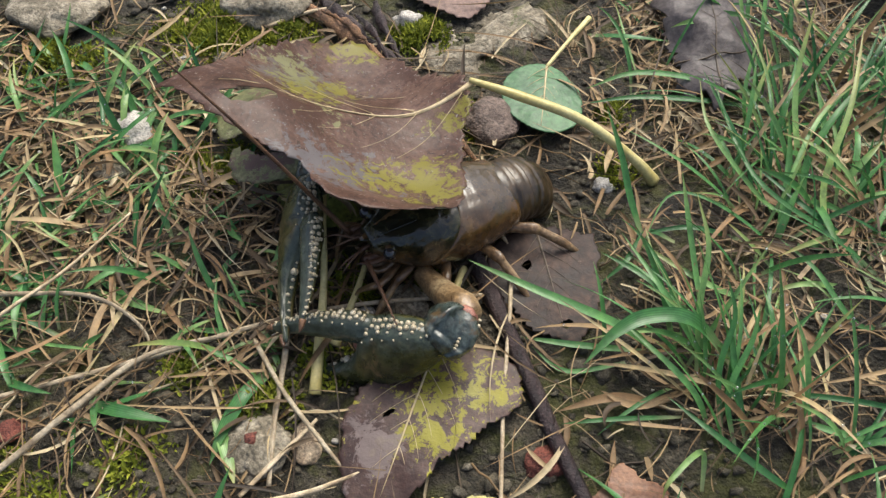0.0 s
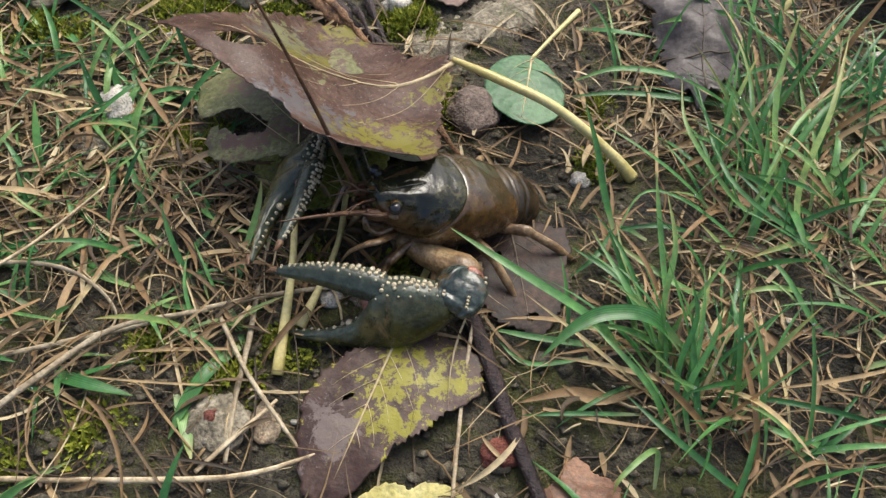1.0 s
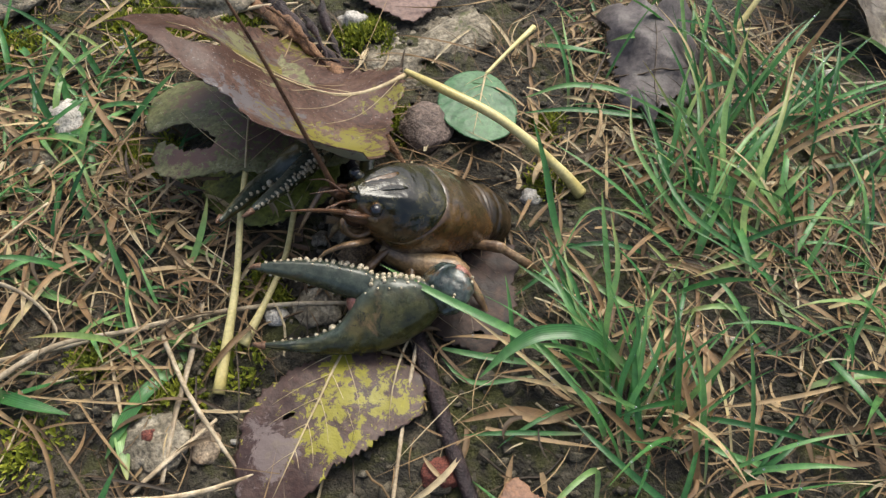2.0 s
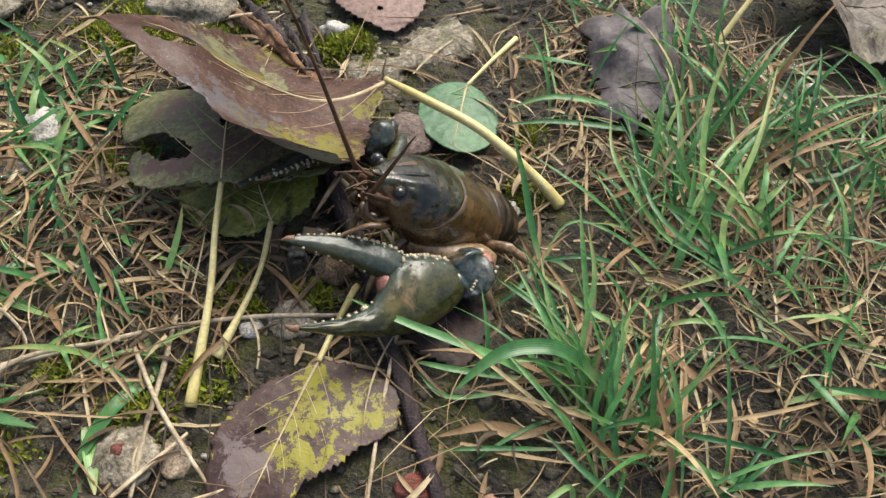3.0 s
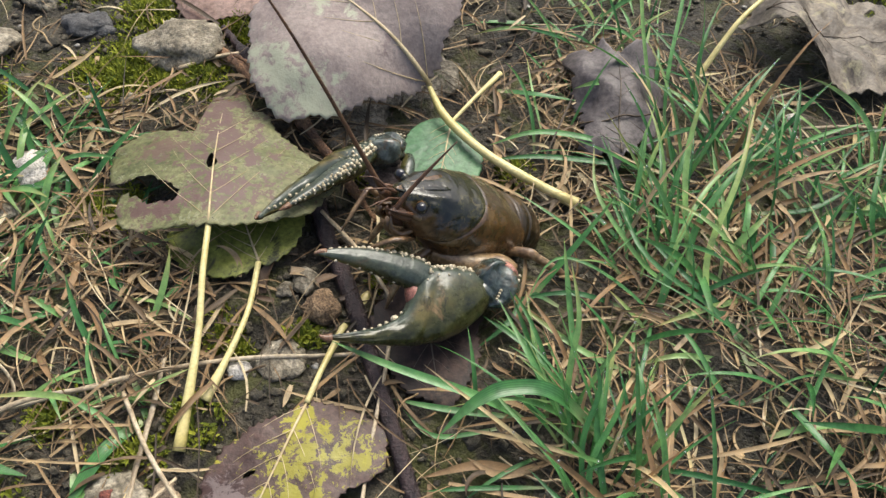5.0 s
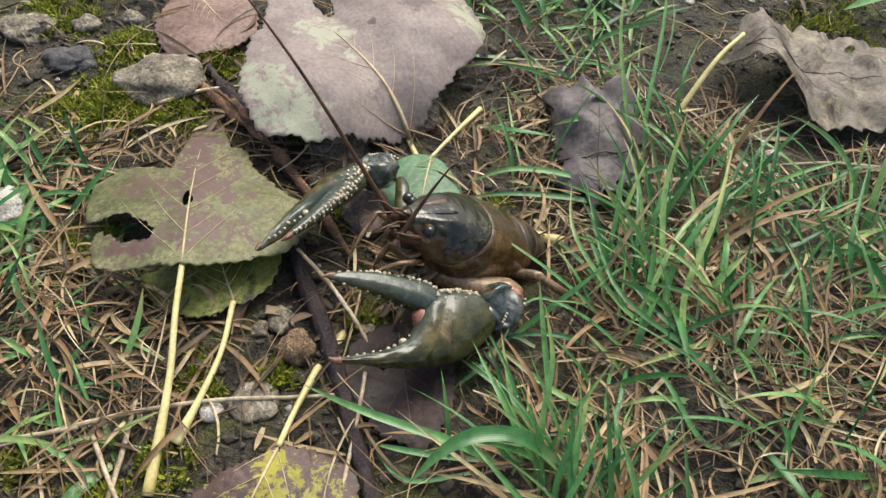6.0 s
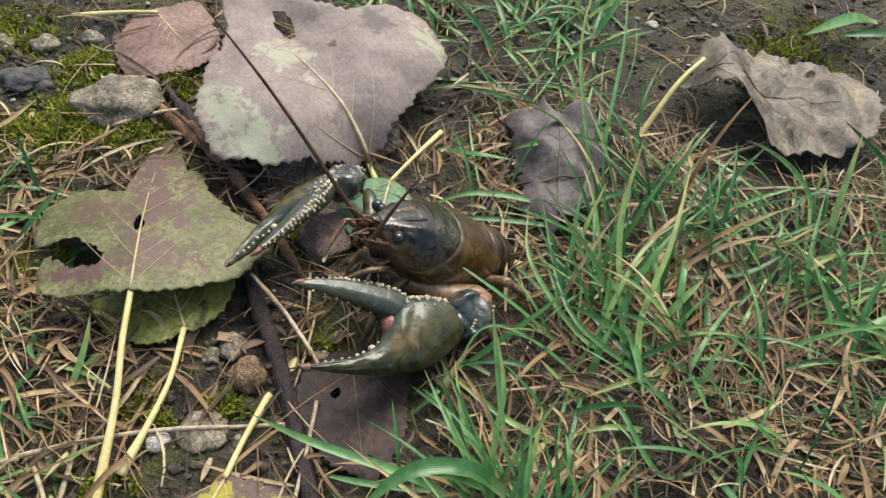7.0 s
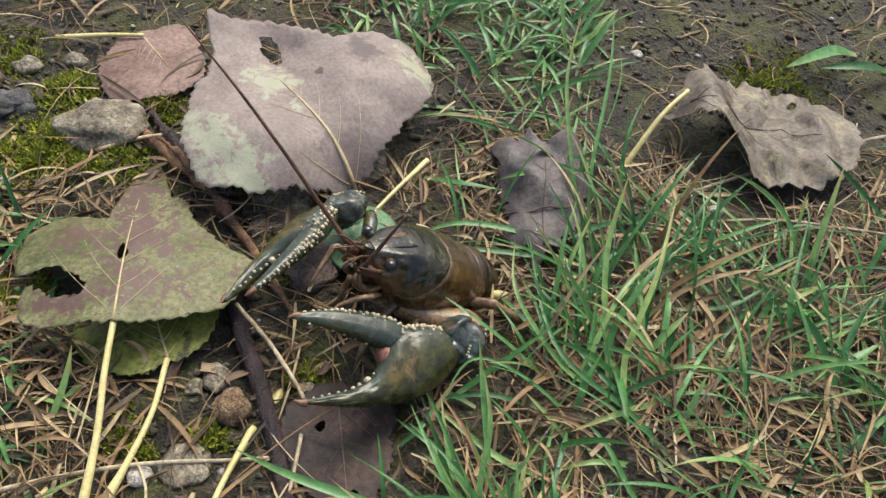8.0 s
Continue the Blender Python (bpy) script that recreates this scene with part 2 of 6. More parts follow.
PATCH_TOP = leaf_material("yellow_patched_leaf", [(0.3, (0.046, 0.023, 0.018)), (0.5, (0.078, 0.044, 0.034)), (0.7, (0.118, 0.078, 0.064))],
                          [((0.36, 0.33, 0.03), 170, 0.60, 0.025), ((0.05, 0.03, 0.025), 300, 0.66, 0.04)], 60, (0.4, 0.65), 0.0, 0.16,
                          [((0.275, 0.25, 0.024), (1, 1), (8, 7), 230, 2.4, 0.15), ((0.275, 0.25, 0.024), (1, -10), (11, 4), 230, 2.2, 0.15), ((0.275, 0.25, 0.024), (13, 5), (10, 5), 260, 2.4, 0.15), ((0.35, 0.32, 0.03), (0, 15), (5, 4), 260, 2.2, 0.15), ((0.20, 0.155, 0.14), (-16, -12), (9, 9), 110, 1.2)])
PINK_TOP = leaf_material("rosy_brown_leaf", [(0.3, (0.15, 0.088, 0.066)), (0.7, (0.27, 0.18, 0.15))], [((0.30, 0.185, 0.06), 50, 0.62, 0.08), ((0.08, 0.05, 0.045), 200, 0.64, 0.05), ((0.09, 0.055, 0.045), 60, 0.60, 0.08)], 60, (0.5, 0.7))
DARK_TOP = leaf_material("rotting_leaf", [(0.3, (0.015, 0.008, 0.006)), (0.5, (0.034, 0.018, 0.013)), (0.7, (0.078, 0.046, 0.034))], [((0.24, 0.18, 0.14), 420, 0.66, 0.03), ((0.02, 0.013, 0.01), 60, 0.54, 0.06)], 80, (0.5, 0.72))
GREY_TOP = leaf_material("grey_withered_leaf", [(0.3, (0.055, 0.045, 0.045)), (0.7, (0.145, 0.125, 0.12))], [((0.05, 0.04, 0.04), 120, 0.62, 0.08)], 60, (0.4, 0.6))
TAN_TOP = leaf_material("curled_tan_leaf", [(0.3, (0.10, 0.082, 0.062)), (0.7, (0.25, 0.215, 0.165))], [((0.06, 0.05, 0.042), 70, 0.56, 0.08), ((0.33, 0.30, 0.18), 60, 0.57, 0.08), ((0.04, 0.034, 0.03), 160, 0.62, 0.05)], 50, (0.45, 0.7))
DULL_UNDER = leaf_material("dull_leaf_underside", [(0.3, (0.08, 0.06, 0.045)), (0.7, (0.19, 0.15, 0.11))], [], 60)
FRESH_TOP = leaf_material("fresh_green_leaf", [(0.3, (0.045, 0.13, 0.055)), (0.7, (0.085, 0.20, 0.085))], [((0.10, 0.17, 0.10), 90, 0.62, 0.1)], 60, (0.35, 0.5))
RED_TOP = leaf_material("red_brown_leaf", [(0.3, (0.14, 0.06, 0.03)), (0.7, (0.30, 0.15, 0.08))], [], 60)
YELLOW_TOP = leaf_material("yellow_leaf", [(0.3, (0.38, 0.33, 0.09)), (0.7, (0.55, 0.50, 0.2))], [((0.16, 0.11, 0.06), 70, 0.58, 0.08)], 60)

def pigment(m, colour, stops, wobble=0.12, scale=120, across=True):
    """A second pigment on a shell, laid by its way round the skin (0 to 1) with an uneven border."""
    nt = m.node_tree
    b = nt.nodes["Principled BSDF"]
    uv = nt.nodes.new("ShaderNodeUVMap")
    uv.uv_map = "uv"
    sep = nt.nodes.new("ShaderNodeSeparateXYZ")
    nt.links.new(uv.outputs[0], sep.inputs[0])
    add = nt.nodes.new("ShaderNodeMath")
    add.operation = "MULTIPLY_ADD"
    nt.links.new(grain(nt, scale, 6, 0.7), add.inputs[0])
    add.inputs[1].default_value = wobble * 4
    sub = nt.nodes.new("ShaderNodeMath")
    sub.operation = "SUBTRACT"
    nt.links.new(sep.outputs[0 if across else 1], sub.inputs[0])
    sub.inputs[1].default_value = wobble * 2
    nt.links.new(sub.outputs[0], add.inputs[2])
    old = b.inputs["Base Color"].links[0].from_socket
    spots = mixed(nt, 0.6, colour, ramp(nt, grain(nt, 420, 5, 0.7), [(0.36, (0.35, 0.35, 0.35)), (0.5, (1, 1, 1)), (0.64, (1.7, 1.6, 1.5))]), "MULTIPLY")
    nt.links.new(mixed(nt, ramp(nt, add.outputs[0], [(q, (w,) * 3) for q, w in stops]), old, spots), b.inputs["Base Color"])
    return m


HEAD = surface("wet_head_shell", [(0.3, (0.004, 0.005, 0.003)), (0.5, (0.012, 0.013, 0.006)), (0.75, (0.045, 0.042, 0.015))], 130, 420, (0.15, 0.28), 0.30, 0.0008, 0.36, 0.5, [((0.065, 0.055, 0.022), 160, 0.55, 0.08)], speck=0.5)
pigment(HEAD, (0.085, 0.045, 0.018), [(0.14, 0), (0.26, 0.9), (0.74, 0.9), (0.86, 0)], 0.10, 130)
THORAX = surface("muddy_shell", [(0.3, (0.040, 0.020, 0.006)), (0.55, (0.085, 0.042, 0.013)), (0.8, (0.15, 0.088, 0.034))], 80, 500, (0.18, 0.32), 0.18, 0.0005, 0.45, 0.8, [((0.12, 0.095, 0.06), 150, 0.64, 0.06), ((0.030, 0.018, 0.008), 60, 0.56, 0.08)], speck=0.5)
pigment(THORAX, (0.045, 0.034, 0.018), [(0.06, 0.75), (0.16, 0), (0.84, 0), (0.94, 0.75)], 0.08, 90)
TAILS = surface("tail_shell", [(0.3, (0.014, 0.010, 0.005)), (0.7, (0.062, 0.038, 0.016))], 110, 600, (0.25, 0.42), 0.3, 0.0005, 0.35, 0.45, [((0.09, 0.055, 0.025), 140, 0.58, 0.08)], speck=0.6)
CLAW = surface("green_claw_shell", [(0.3, (0.020, 0.022, 0.007)), (0.5, (0.048, 0.049, 0.016)), (0.75, (0.105, 0.086, 0.030))], 70, 420, (0.20, 0.36), 0.30, 0.0006, 0.32, 0.3, [((0.018, 0.018, 0.009), 200, 0.58, 0.06), ((0.15, 0.10, 0.045), 90, 0.60, 0.08)], speck=0.55)
pigment(CLAW, (0.046, 0.062, 0.049), [(0.0, 0.9), (0.14, 0.9), (0.23, 0.0), (0.96, 0.0), (1.0, 0.9)], 0.06, 90)
FINGER = surface("teal_finger_shell", [(0.3, (0.020, 0.022, 0.007)), (0.5, (0.048, 0.049, 0.016)), (0.75, (0.105, 0.086, 0.030))], 70, 420, (0.20, 0.36), 0.30, 0.0006, 0.32, 0.3, [((0.018, 0.018, 0.009), 200, 0.58, 0.06), ((0.15, 0.10, 0.045), 90, 0.60, 0.08)], speck=0.55)
pigment(FINGER, (0.044, 0.058, 0.046), [(0.0, 0.9), (0.30, 0.9), (0.44, 0.0), (0.93, 0.0), (1.0, 0.9)], 0.06, 90)
CARPUS = surface("teal_joint_shell", [(0.3, (0.018, 0.026, 0.022)), (0.6, (0.062, 0.080, 0.070)), (0.8, (0.14, 0.14, 0.10))], 230, 600, (0.12, 0.25), 0.35, 0.0006, 0.4, 0.6, [((0.075, 0.050, 0.024), 120, 0.56, 0.06)], speck=0.6)
WART = surface("cream_wart", [(0.3, (0.34, 0.28, 0.17)), (0.7, (0.58, 0.51, 0.37))], 400, 2000, (0.3, 0.45), 0.2, 0.0002)
LIMB = surface("tan_limb", [(0.3, (0.075, 0.042, 0.020)), (0.55, (0.19, 0.115, 0.055)), (0.8, (0.36, 0.26, 0.14))], 110, 900, (0.25, 0.4), 0.5, 0.0004, coat=0.45, speck=0.5)
ARM = surface("tan_arm", [(0.3, (0.13, 0.078, 0.036)), (0.55, (0.27, 0.175, 0.085)), (0.8, (0.42, 0.31, 0.17))], 110, 900, (0.25, 0.4), 0.5, 0.0004, coat=0.45, speck=0.5)
FEELER = surface("brown_feeler", [(0.3, (0.055, 0.026, 0.015)), (0.7, (0.14, 0.07, 0.035))], 200, 2500, (0.25, 0.4), 0.6, 0.0003)
MEMBRANE = surface("pink_membrane", [(0.3, (0.22, 0.075, 0.055)), (0.7, (0.40, 0.19, 0.14))], 300, 2000, (0.25, 0.4), 0.3)
ORANGE_TIP = surface("orange_tip", [(0.3, (0.12, 0.060, 0.032)), (0.7, (0.21, 0.115, 0.062))], 300, 2000, (0.25, 0.4), 0.3)
EYE_BLACK = surface("black_eye", [(0.3, (0.008, 0.008, 0.010)), (0.7, (0.02, 0.02, 0.024))], 400, 3000, (0.05, 0.1), 0.1, spec=0.7)


# ---------------------------------------------------------------- mesh tools
class Soup:
    """Collects strips, tubes and lumps into one mesh."""

    def __init__(self):
        self.v, self.f, self.uv, self.mi = [], [], [], []

    def face(self, idx, uv, m=0):
        self.f.append(idx), self.uv.extend(uv), self.mi.append(m)

    def strip(self, pts, width, fold=0.25, twist=0.0, side=None, m=0, root=0.6):
        n, base = len(pts), len(self.v)
        for i, p in enumerate(pts):
            s = i / (n - 1)
            t = (pts[min(i + 1, n - 1)] - pts[max(i - 1, 0)]).normalized()
            a = side if side is not None else t.cross(Vector((0, 0, 1)))
            a = (a - t * a.dot(t))
            a = a.normalized() if a.length > 1e-6 else Vector((1, 0, 0))
            b = a.cross(t)
            a = a * math.cos(twist * s) + b * math.sin(twist * s)
            b = a.cross(t)
            w = width * 0.5 * (root + (1 - root) * min(1, s * 4)) * (1 - max(0, (s - 0.45) / 0.55) ** 2 * 0.97)
            self.v += [p - a * w, p - b * w * fold * 1.2, p + a * w]
        for i in range(n - 1):
            s0, s1 = i / (n - 1), (i + 1) / (n - 1)
            k = base + 3 * i
            for j in (0, 1):
                self.face((k + j, k + j + 1, k + j + 4, k + j + 3), [(j * 0.5, s0), (j * 0.5 + 0.5, s0), (j * 0.5 + 0.5, s1), (j * 0.5, s1)], m)

    def tube(self, pts, radii, n=6, m=0, flat=1.0, caps=True):
        base, k = len(self.v), len(pts)
        prev = None
        for i, p in enumerate(pts):
            t = (pts[min(i + 1, k - 1)] - pts[max(i - 1, 0)]).normalized()
            a = prev if prev is not None else t.orthogonal()
            a = (a - t * a.dot(t)).normalized()
            prev = a
            b = t.cross(a)
            r = radii[i] if hasattr(radii, "__len__") else radii
            for j in range(n):
                q = 2 * math.pi * j / n
                self.v.append(p + a * (r * math.cos(q)) + b * (r * flat * math.sin(q)))
        for i in range(k - 1):
            for j in range(n):
                a, b = base + i * n + j, base + i * n + (j + 1) % n
                self.face((a, b, b + n, a + n), [(j / n, i / k), ((j + 1) / n, i / k), ((j + 1) / n, (i + 1) / k), (j / n, (i + 1) / k)], m)
        if caps:
            self.face(tuple(base + j for j in reversed(range(n))), [(0.5, 0)] * n, m)
            self.face(tuple(base + (k - 1) * n + j for j in range(n)), [(0.5, 1)] * n, m)

    def lump(self, c, r, seed=0, rough=0.25, squash=(1, 1, 1), rings=4, seg=6, m=0):
        base = len(self.v)
        rnd = random.Random(seed)
        c = Vector(c)
        self.v.append(c + Vector((0, 0, r * squash[2])))
        for i in range(1, rings):
            for j in range(seg):
                a, b = math.pi * i / rings, 2 * math.pi * (j + 0.5 * (i % 2)) / seg
                k = r * (1 + rough * (rnd.random() - 0.5) * 2)
                self.v.append(c + Vector((k * math.sin(a) * math.cos(b) * squash[0], k * math.sin(a) * math.sin(b) * squash[1], k * math.cos(a) * squash[2])))
        self.v.append(c - Vector((0, 0, r * squash[2])))
        last = len(self.v) - 1
        for j in range(seg):
            self.face((base, base + 1 + j, base + 1 + (j + 1) % seg), [(0, 0)] * 3, m)
            o = base + 1 + (rings - 2) * seg
            self.face((last, o + (j + 1) % seg, o + j), [(0, 0)] * 3, m)
        for i in range(rings - 2):
            for j in range(seg):
                a, b = base + 1 + i * seg + j, base + 1 + i * seg + (j + 1) % seg
                self.face((a, a + seg, b + seg, b), [(0, 0)] * 4, m)

    def mesh(self, name, *materials, smooth=True):
        me = bpy.data.meshes.new(name)
        me.from_pydata([tuple(v) for v in self.v], [], self.f)
        for m in materials:
            me.materials.append(m)
        me.polygons.foreach_set("material_index", self.mi)
        me.polygons.foreach_set("use_smooth", [smooth] * len(self.f))
        uv = me.uv_layers.new(name="uv")
        uv.data.foreach_set("uv", [c for p in self.uv for c in p])
        me.update()
        return me


def part(name, me, parent, label="", m=None):
    ob = new(name, me)
    ob.parent = parent
    if m is not None:
        ob.matrix_basis = m
    return tagged(ob, label)


def empty(name, m=None):
    ob = new(name)
    ob.empty_display_size = 0.01
    if m is not None:
        ob.matrix_basis = m
    return ob


def smooth_line(pts, n=12):
    """A Catmull-Rom curve through points."""
    p = [Vector(q) for q in pts]
    p = [2 * p[0] - p[1]] + p + [2 * p[-1] - p[-2]]
    out = []
    for i in range(1, len(p) - 2):
        for j in range(n):
            t = j / n
            out.append(0.5 * (2 * p[i] + (p[i + 1] - p[i - 1]) * t + (2 * p[i - 1] - 5 * p[i] + 4 * p[i + 1] - p[i + 2]) * t * t + (3 * p[i] - p[i - 1] - 3 * p[i + 1] + p[i + 2]) * t ** 3))
    return out + [p[-2]]


def curve_of(keys, xs):
    """Smoothed values of a key table at xs."""
    kx, ky = zip(*keys)
    lo, hi = min(kx), max(kx)
    g = np.linspace(lo, hi, 200)
    v = np.interp(g, kx, ky)
    pad = np.pad(v, 12, mode="reflect", reflect_type="odd")
    v = np.convolve(pad, np.hanning(25) / np.hanning(25).sum(), "valid")
    return np.interp(xs, g, v)


# ---------------------------------------------------------------- ground
def height(x, y):
    h = 0.0028 * noise.noise((x * 22, y * 22, 3.1)) + 0.0016 * noise.noise((x * 65, y * 65, 8.4))
    h += 0.009 * math.exp(-((x - 0.13) / 0.06) ** 2 - ((y - 0.13) / 0.06) ** 2)
    h -= 0.002 * math.exp(-((x - 0.04) / 0.05) ** 2 - ((y - 0.155) / 0.035) ** 2)
    return h


def build_ground():
    fx = np.arange(-0.24, 0.3401, 0.002)
    fy = np.arange(0.0, 0.4401, 0.002)
    far = np.array([0.02, 0.06, 0.15, 0.4, 1.0, 3.0, 8.0, 25.0])
    xs = np.concatenate([fx[0] - far[::-1], fx, fx[-1] + far])
    ys = np.concatenate([fy[0] - far[::-1], fy, fy[-1] + far])
    nx, ny = len(xs), len(ys)
    v = []
    for y in ys:
        for x in xs:
            z = height(x, y)
            if -0.25 < x < 0.35 and -0.01 < y < 0.45:
                z += 0.0011 * noise.noise((x * 210, y * 210, 1.7)) + 0.0007 * noise.noise((x * 460, y * 460, 5.2))
            v.append((x, y, z))
    f = [(j * nx + i, j * nx + i + 1, (j + 1) * nx + i + 1, (j + 1) * nx + i) for j in range(ny - 1) for i in range(nx - 1)]
    me = bpy.data.meshes.new("ground")
    me.from_pydata(v, [], f)
    me.materials.append(SOIL)
    me.polygons.foreach_set("use_smooth", [True] * len(f))
    tagged(new("ground", me), "moist dark soil with crumbs and thin moss", "ground", kind="structure")


build_ground()


def on(x, y, z=0.0):
    return Vector((x, y, height(x, y) + z))


def busy(x, y):
    """True where the animal walks."""
    return ((x - 0.025) / 0.072) ** 2 + ((y - 0.155) / 0.05) ** 2 < 1


def covered(x, y):
    """True under the flat parts of the lying leaves."""
    return any(((x - cx) / rx) ** 2 + ((y - cy) / ry) ** 2 < 1 for cx, cy, rx, ry in
               ((-0.045, 0.183, 0.032, 0.024), (-0.033, 0.161, 0.020, 0.014), (-0.004, 0.083, 0.022, 0.018), (0.032, 0.123, 0.014, 0.016), (-0.060, 0.288, 0.018, 0.020), (0.0, 0.268, 0.018, 0.019), (0.0355, 0.200, 0.013, 0.014), (0.099, 0.222, 0.011, 0.024), (0.197, 0.262, 0.036, 0.024), (0.172, 0.226, 0.022, 0.010), (0.010, 0.250, 0.034, 0.026)))


# ---------------------------------------------------------------- stones
def stone(name, x, y, size, mat, label, seed=1, rough=0.25, turn=0.0, sink=0.35, category="stone"):
    bm = bmesh.new()
    bmesh.ops.create_icosphere(bm, subdivisions=4 if max(size) > 8 else 3, radius=1.0)
    for v in bm.verts:
        d = v.co.normalized()
        k = 1 + rough * 1.25 * noise.noise(d * 1.3 + Vector((seed * 7.1, 0, 0))) + rough * 0.45 * noise.noise(d * 3.4 + Vector((0, seed * 3.3, 0))) + rough * 0.28 * noise.noise(d * 8 + Vector((0, 0, seed)))
        v.co = Vector((d.x * size[0], d.y * size[1], d.z * size[2])) * (k * MM)
    me = bpy.data.meshes.new(name)
    bm.to_mesh(me)
    bm.free()
    me.polygons.foreach_set("use_smooth", [True] * len(me.polygons))
    me.materials.append(mat)
    ob = new(name, me)
    ob.matrix_basis = Matrix.Translation(on(x, y, size[2] * MM * (1 - 2 * sink))) @ pose(0, 0, 0, 0, 0, turn)
    return tagged(ob, label, category, "stones on the soil")


stone("rock", -0.0690, 0.2535, (17, 13, 8), ROCK, "rough grey rock with a little moss", 2, 0.3, 15)
stone("rock", -0.1096, 0.2639, (9, 7, 5), DARK_STONE, "dark grey lump of stone half sunk in soil", 3, 0.4, 20)
stone("rock", 0.0105, 0.2330, (24, 17, 6), ROCK, "weathered flat grey rock sunk in soil", 4, 0.6, 40, 0.78)
stone("rock", -0.0636, 0.2530, (10, 8, 6), ROCK, "pale grey rock beside a wood splinter", 5, 0.3, 10)
stone("clod", 0.0172, 0.1930, (10, 11, 6), CLOD, "rosy brown clod sunk in the soil", 6, 0.2, 0)
stone("rock", -0.0530, 0.0740, (9, 11, 4), ROCK, "speckled grey flat rock with a red chip", 7, 0.3, 30, 0.4)
stone("pebble", -0.0136, 0.2463, (5.5, 4.5, 4), PALE_STONE, "cream pebble beside bright moss", 8, 0.35)
stone("pebble", -0.1089, 0.1883, (6, 8, 4), PALE_STONE, "white chalky pebble among the grass", 9, 0.35, 30)
stone("pebble", -0.0979, 0.2235, (3.2, 2.2, 2), PALE_STONE, "small white pebble on mossy soil", 10, 0.3)
stone("brick_chip", -0.0530, 0.0748, (1.9, 1.9, 1.6), BRICK, "small orange-red brick chip on a rock", 11, 0.35, 0, -0.9, "brick chip")
stone("brick_chip", 0.0288, 0.0690, (6.5, 4.5, 2.2), BRICK, "wet dark red brick chip beside the twig", 12, 0.3, 10, 0.35, "brick chip")
stone("brick_chip", -0.1215, 0.0778, (3.5, 3.5, 2), BRICK, "dull red brick chip in the litter", 13, 0.3, 10, 0.35, "brick chip")
stone("pebble", -0.0384, 0.0745, (4.2, 6.5, 1.8), BUFF_STONE, "flat pale buff pebble under a dry stem", 14, 0.25, 12, 0.2)
stone("snail_shell", 0.1705, 0.2290, (3.4, 2.4, 2.2), PALE_STONE, "small white snail shell on the soil", 15, 0.12, 10, 0.2, "shell")
stone("pebble", -0.0014, 0.1370, (5.6, 5.6, 5), CORK, "cracked brown clod beside the twig", 16, 0.3, 0, 0.2)
stone("pebble", -0.0245, 0.1148, (3.8, 3.2, 2.4), PALE_STONE, "whitish pebble beside yellow leaf stalks", 17, 0.2)
stone("pebble", -0.0081, 0.1482, (4.4, 5.2, 3.2), ROCK, "mottled buff pebble beside the twig", 18, 0.3)
stone("pebble", -0.0121, 0.1190, (7.5, 7, 3), ROCK, "rough crumbling grey pebble", 19, 0.35, 40, 0.35)
stone("pebble", 0.1530, 0.3240, (3, 2.4, 1.8), PALE_STONE, "white pebble far out on bare soil", 20, 0.3)
stone("pebble", -0.1104, 0.2882, (6, 4.5, 3.5), ROCK, "grey pebble among moss", 21, 0.3)
stone("pebble", -0.0920, 0.2933, (5, 4, 3.5), ROCK, "pale grey pebble beside moss", 22, 0.3)
stone("pebble", -0.1149, 0.1701, (7, 5, 3), ROCK, "brownish pebble under grass blades", 23, 0.3)
stone("rock", -0.1532, 0.2497, (17, 13, 6), ROCK, "grey rock at the edge of the moss", 24, 0.3)
stone("pebble", 0.0548, 0.1652, (3.5, 3, 2.4), PALE_STONE, "rough cream pebble beside a leaf stalk", 25, 0.35)


# ---------------------------------------------------------------- twigs and stems
def stick(name, pts, radii, mat, label, category, seed=0, n=9, knobs=0.12, flat=1.0, group=""):
    flat = 0.55 if mat is STRAW and max(radii) > 0.95 else flat
    line = smooth_line(pts, 10)
    r = np.interp(np.linspace(0, 1, len(line)), np.linspace(0, 1, len(radii)), radii) * MM * (0.82 if mat is STRAW else 1.0)
    s = Soup()
    s.tube(line, [q * (1 + knobs * noise.noise((i * 0.45, seed * 3.7, 0))) for i, q in enumerate(r)], n, flat=flat)
    for v in s.v:
        v += Vector((noise.noise(v * 420), noise.noise(v * 420 + Vector((9, 0, 0))), 0)) * (knobs * 0.0012)
    return tagged(new(name, s.mesh(name, mat)), label, category, group)


stick("twig", [on(-0.008, 0.180, 0.003), on(-0.0015, 0.162, 0.003), on(0.0045, 0.149, 0.003), on(0.0135, 0.126, 0.003), on(0.0205, 0.105, 0.003), on(0.0265, 0.088, 0.003), on(0.0315, 0.074, 0.003), on(0.0420, 0.048, 0.003)],
      [3.0, 3.2, 3.0, 2.9, 2.6, 2.5, 2.2, 2.0], BARK, "dark wet bark-covered twig lying on soil", "twig", 1)
stick("wood_splinter", [on(-0.056, 0.252, 0.003), on(-0.0352, 0.2335, 0.004), on(-0.0147, 0.2121, 0.004), on(0.0134, 0.1725, 0.003)], [1.2, 2.6, 2.2, 1.2], WOOD, "split orange-brown wood splinter with dark bark", "wood", 2, 11, 0.8, 0.6)
stick("wood_splinter", [on(-0.055, 0.264, 0.004), on(-0.0392, 0.2430, 0.005), on(-0.0150, 0.2200, 0.003)], [1.0, 3.4, 1.0], BARK, "dark rotten wood splinter beside a rock", "wood", 3, 11, 0.9, 0.6)
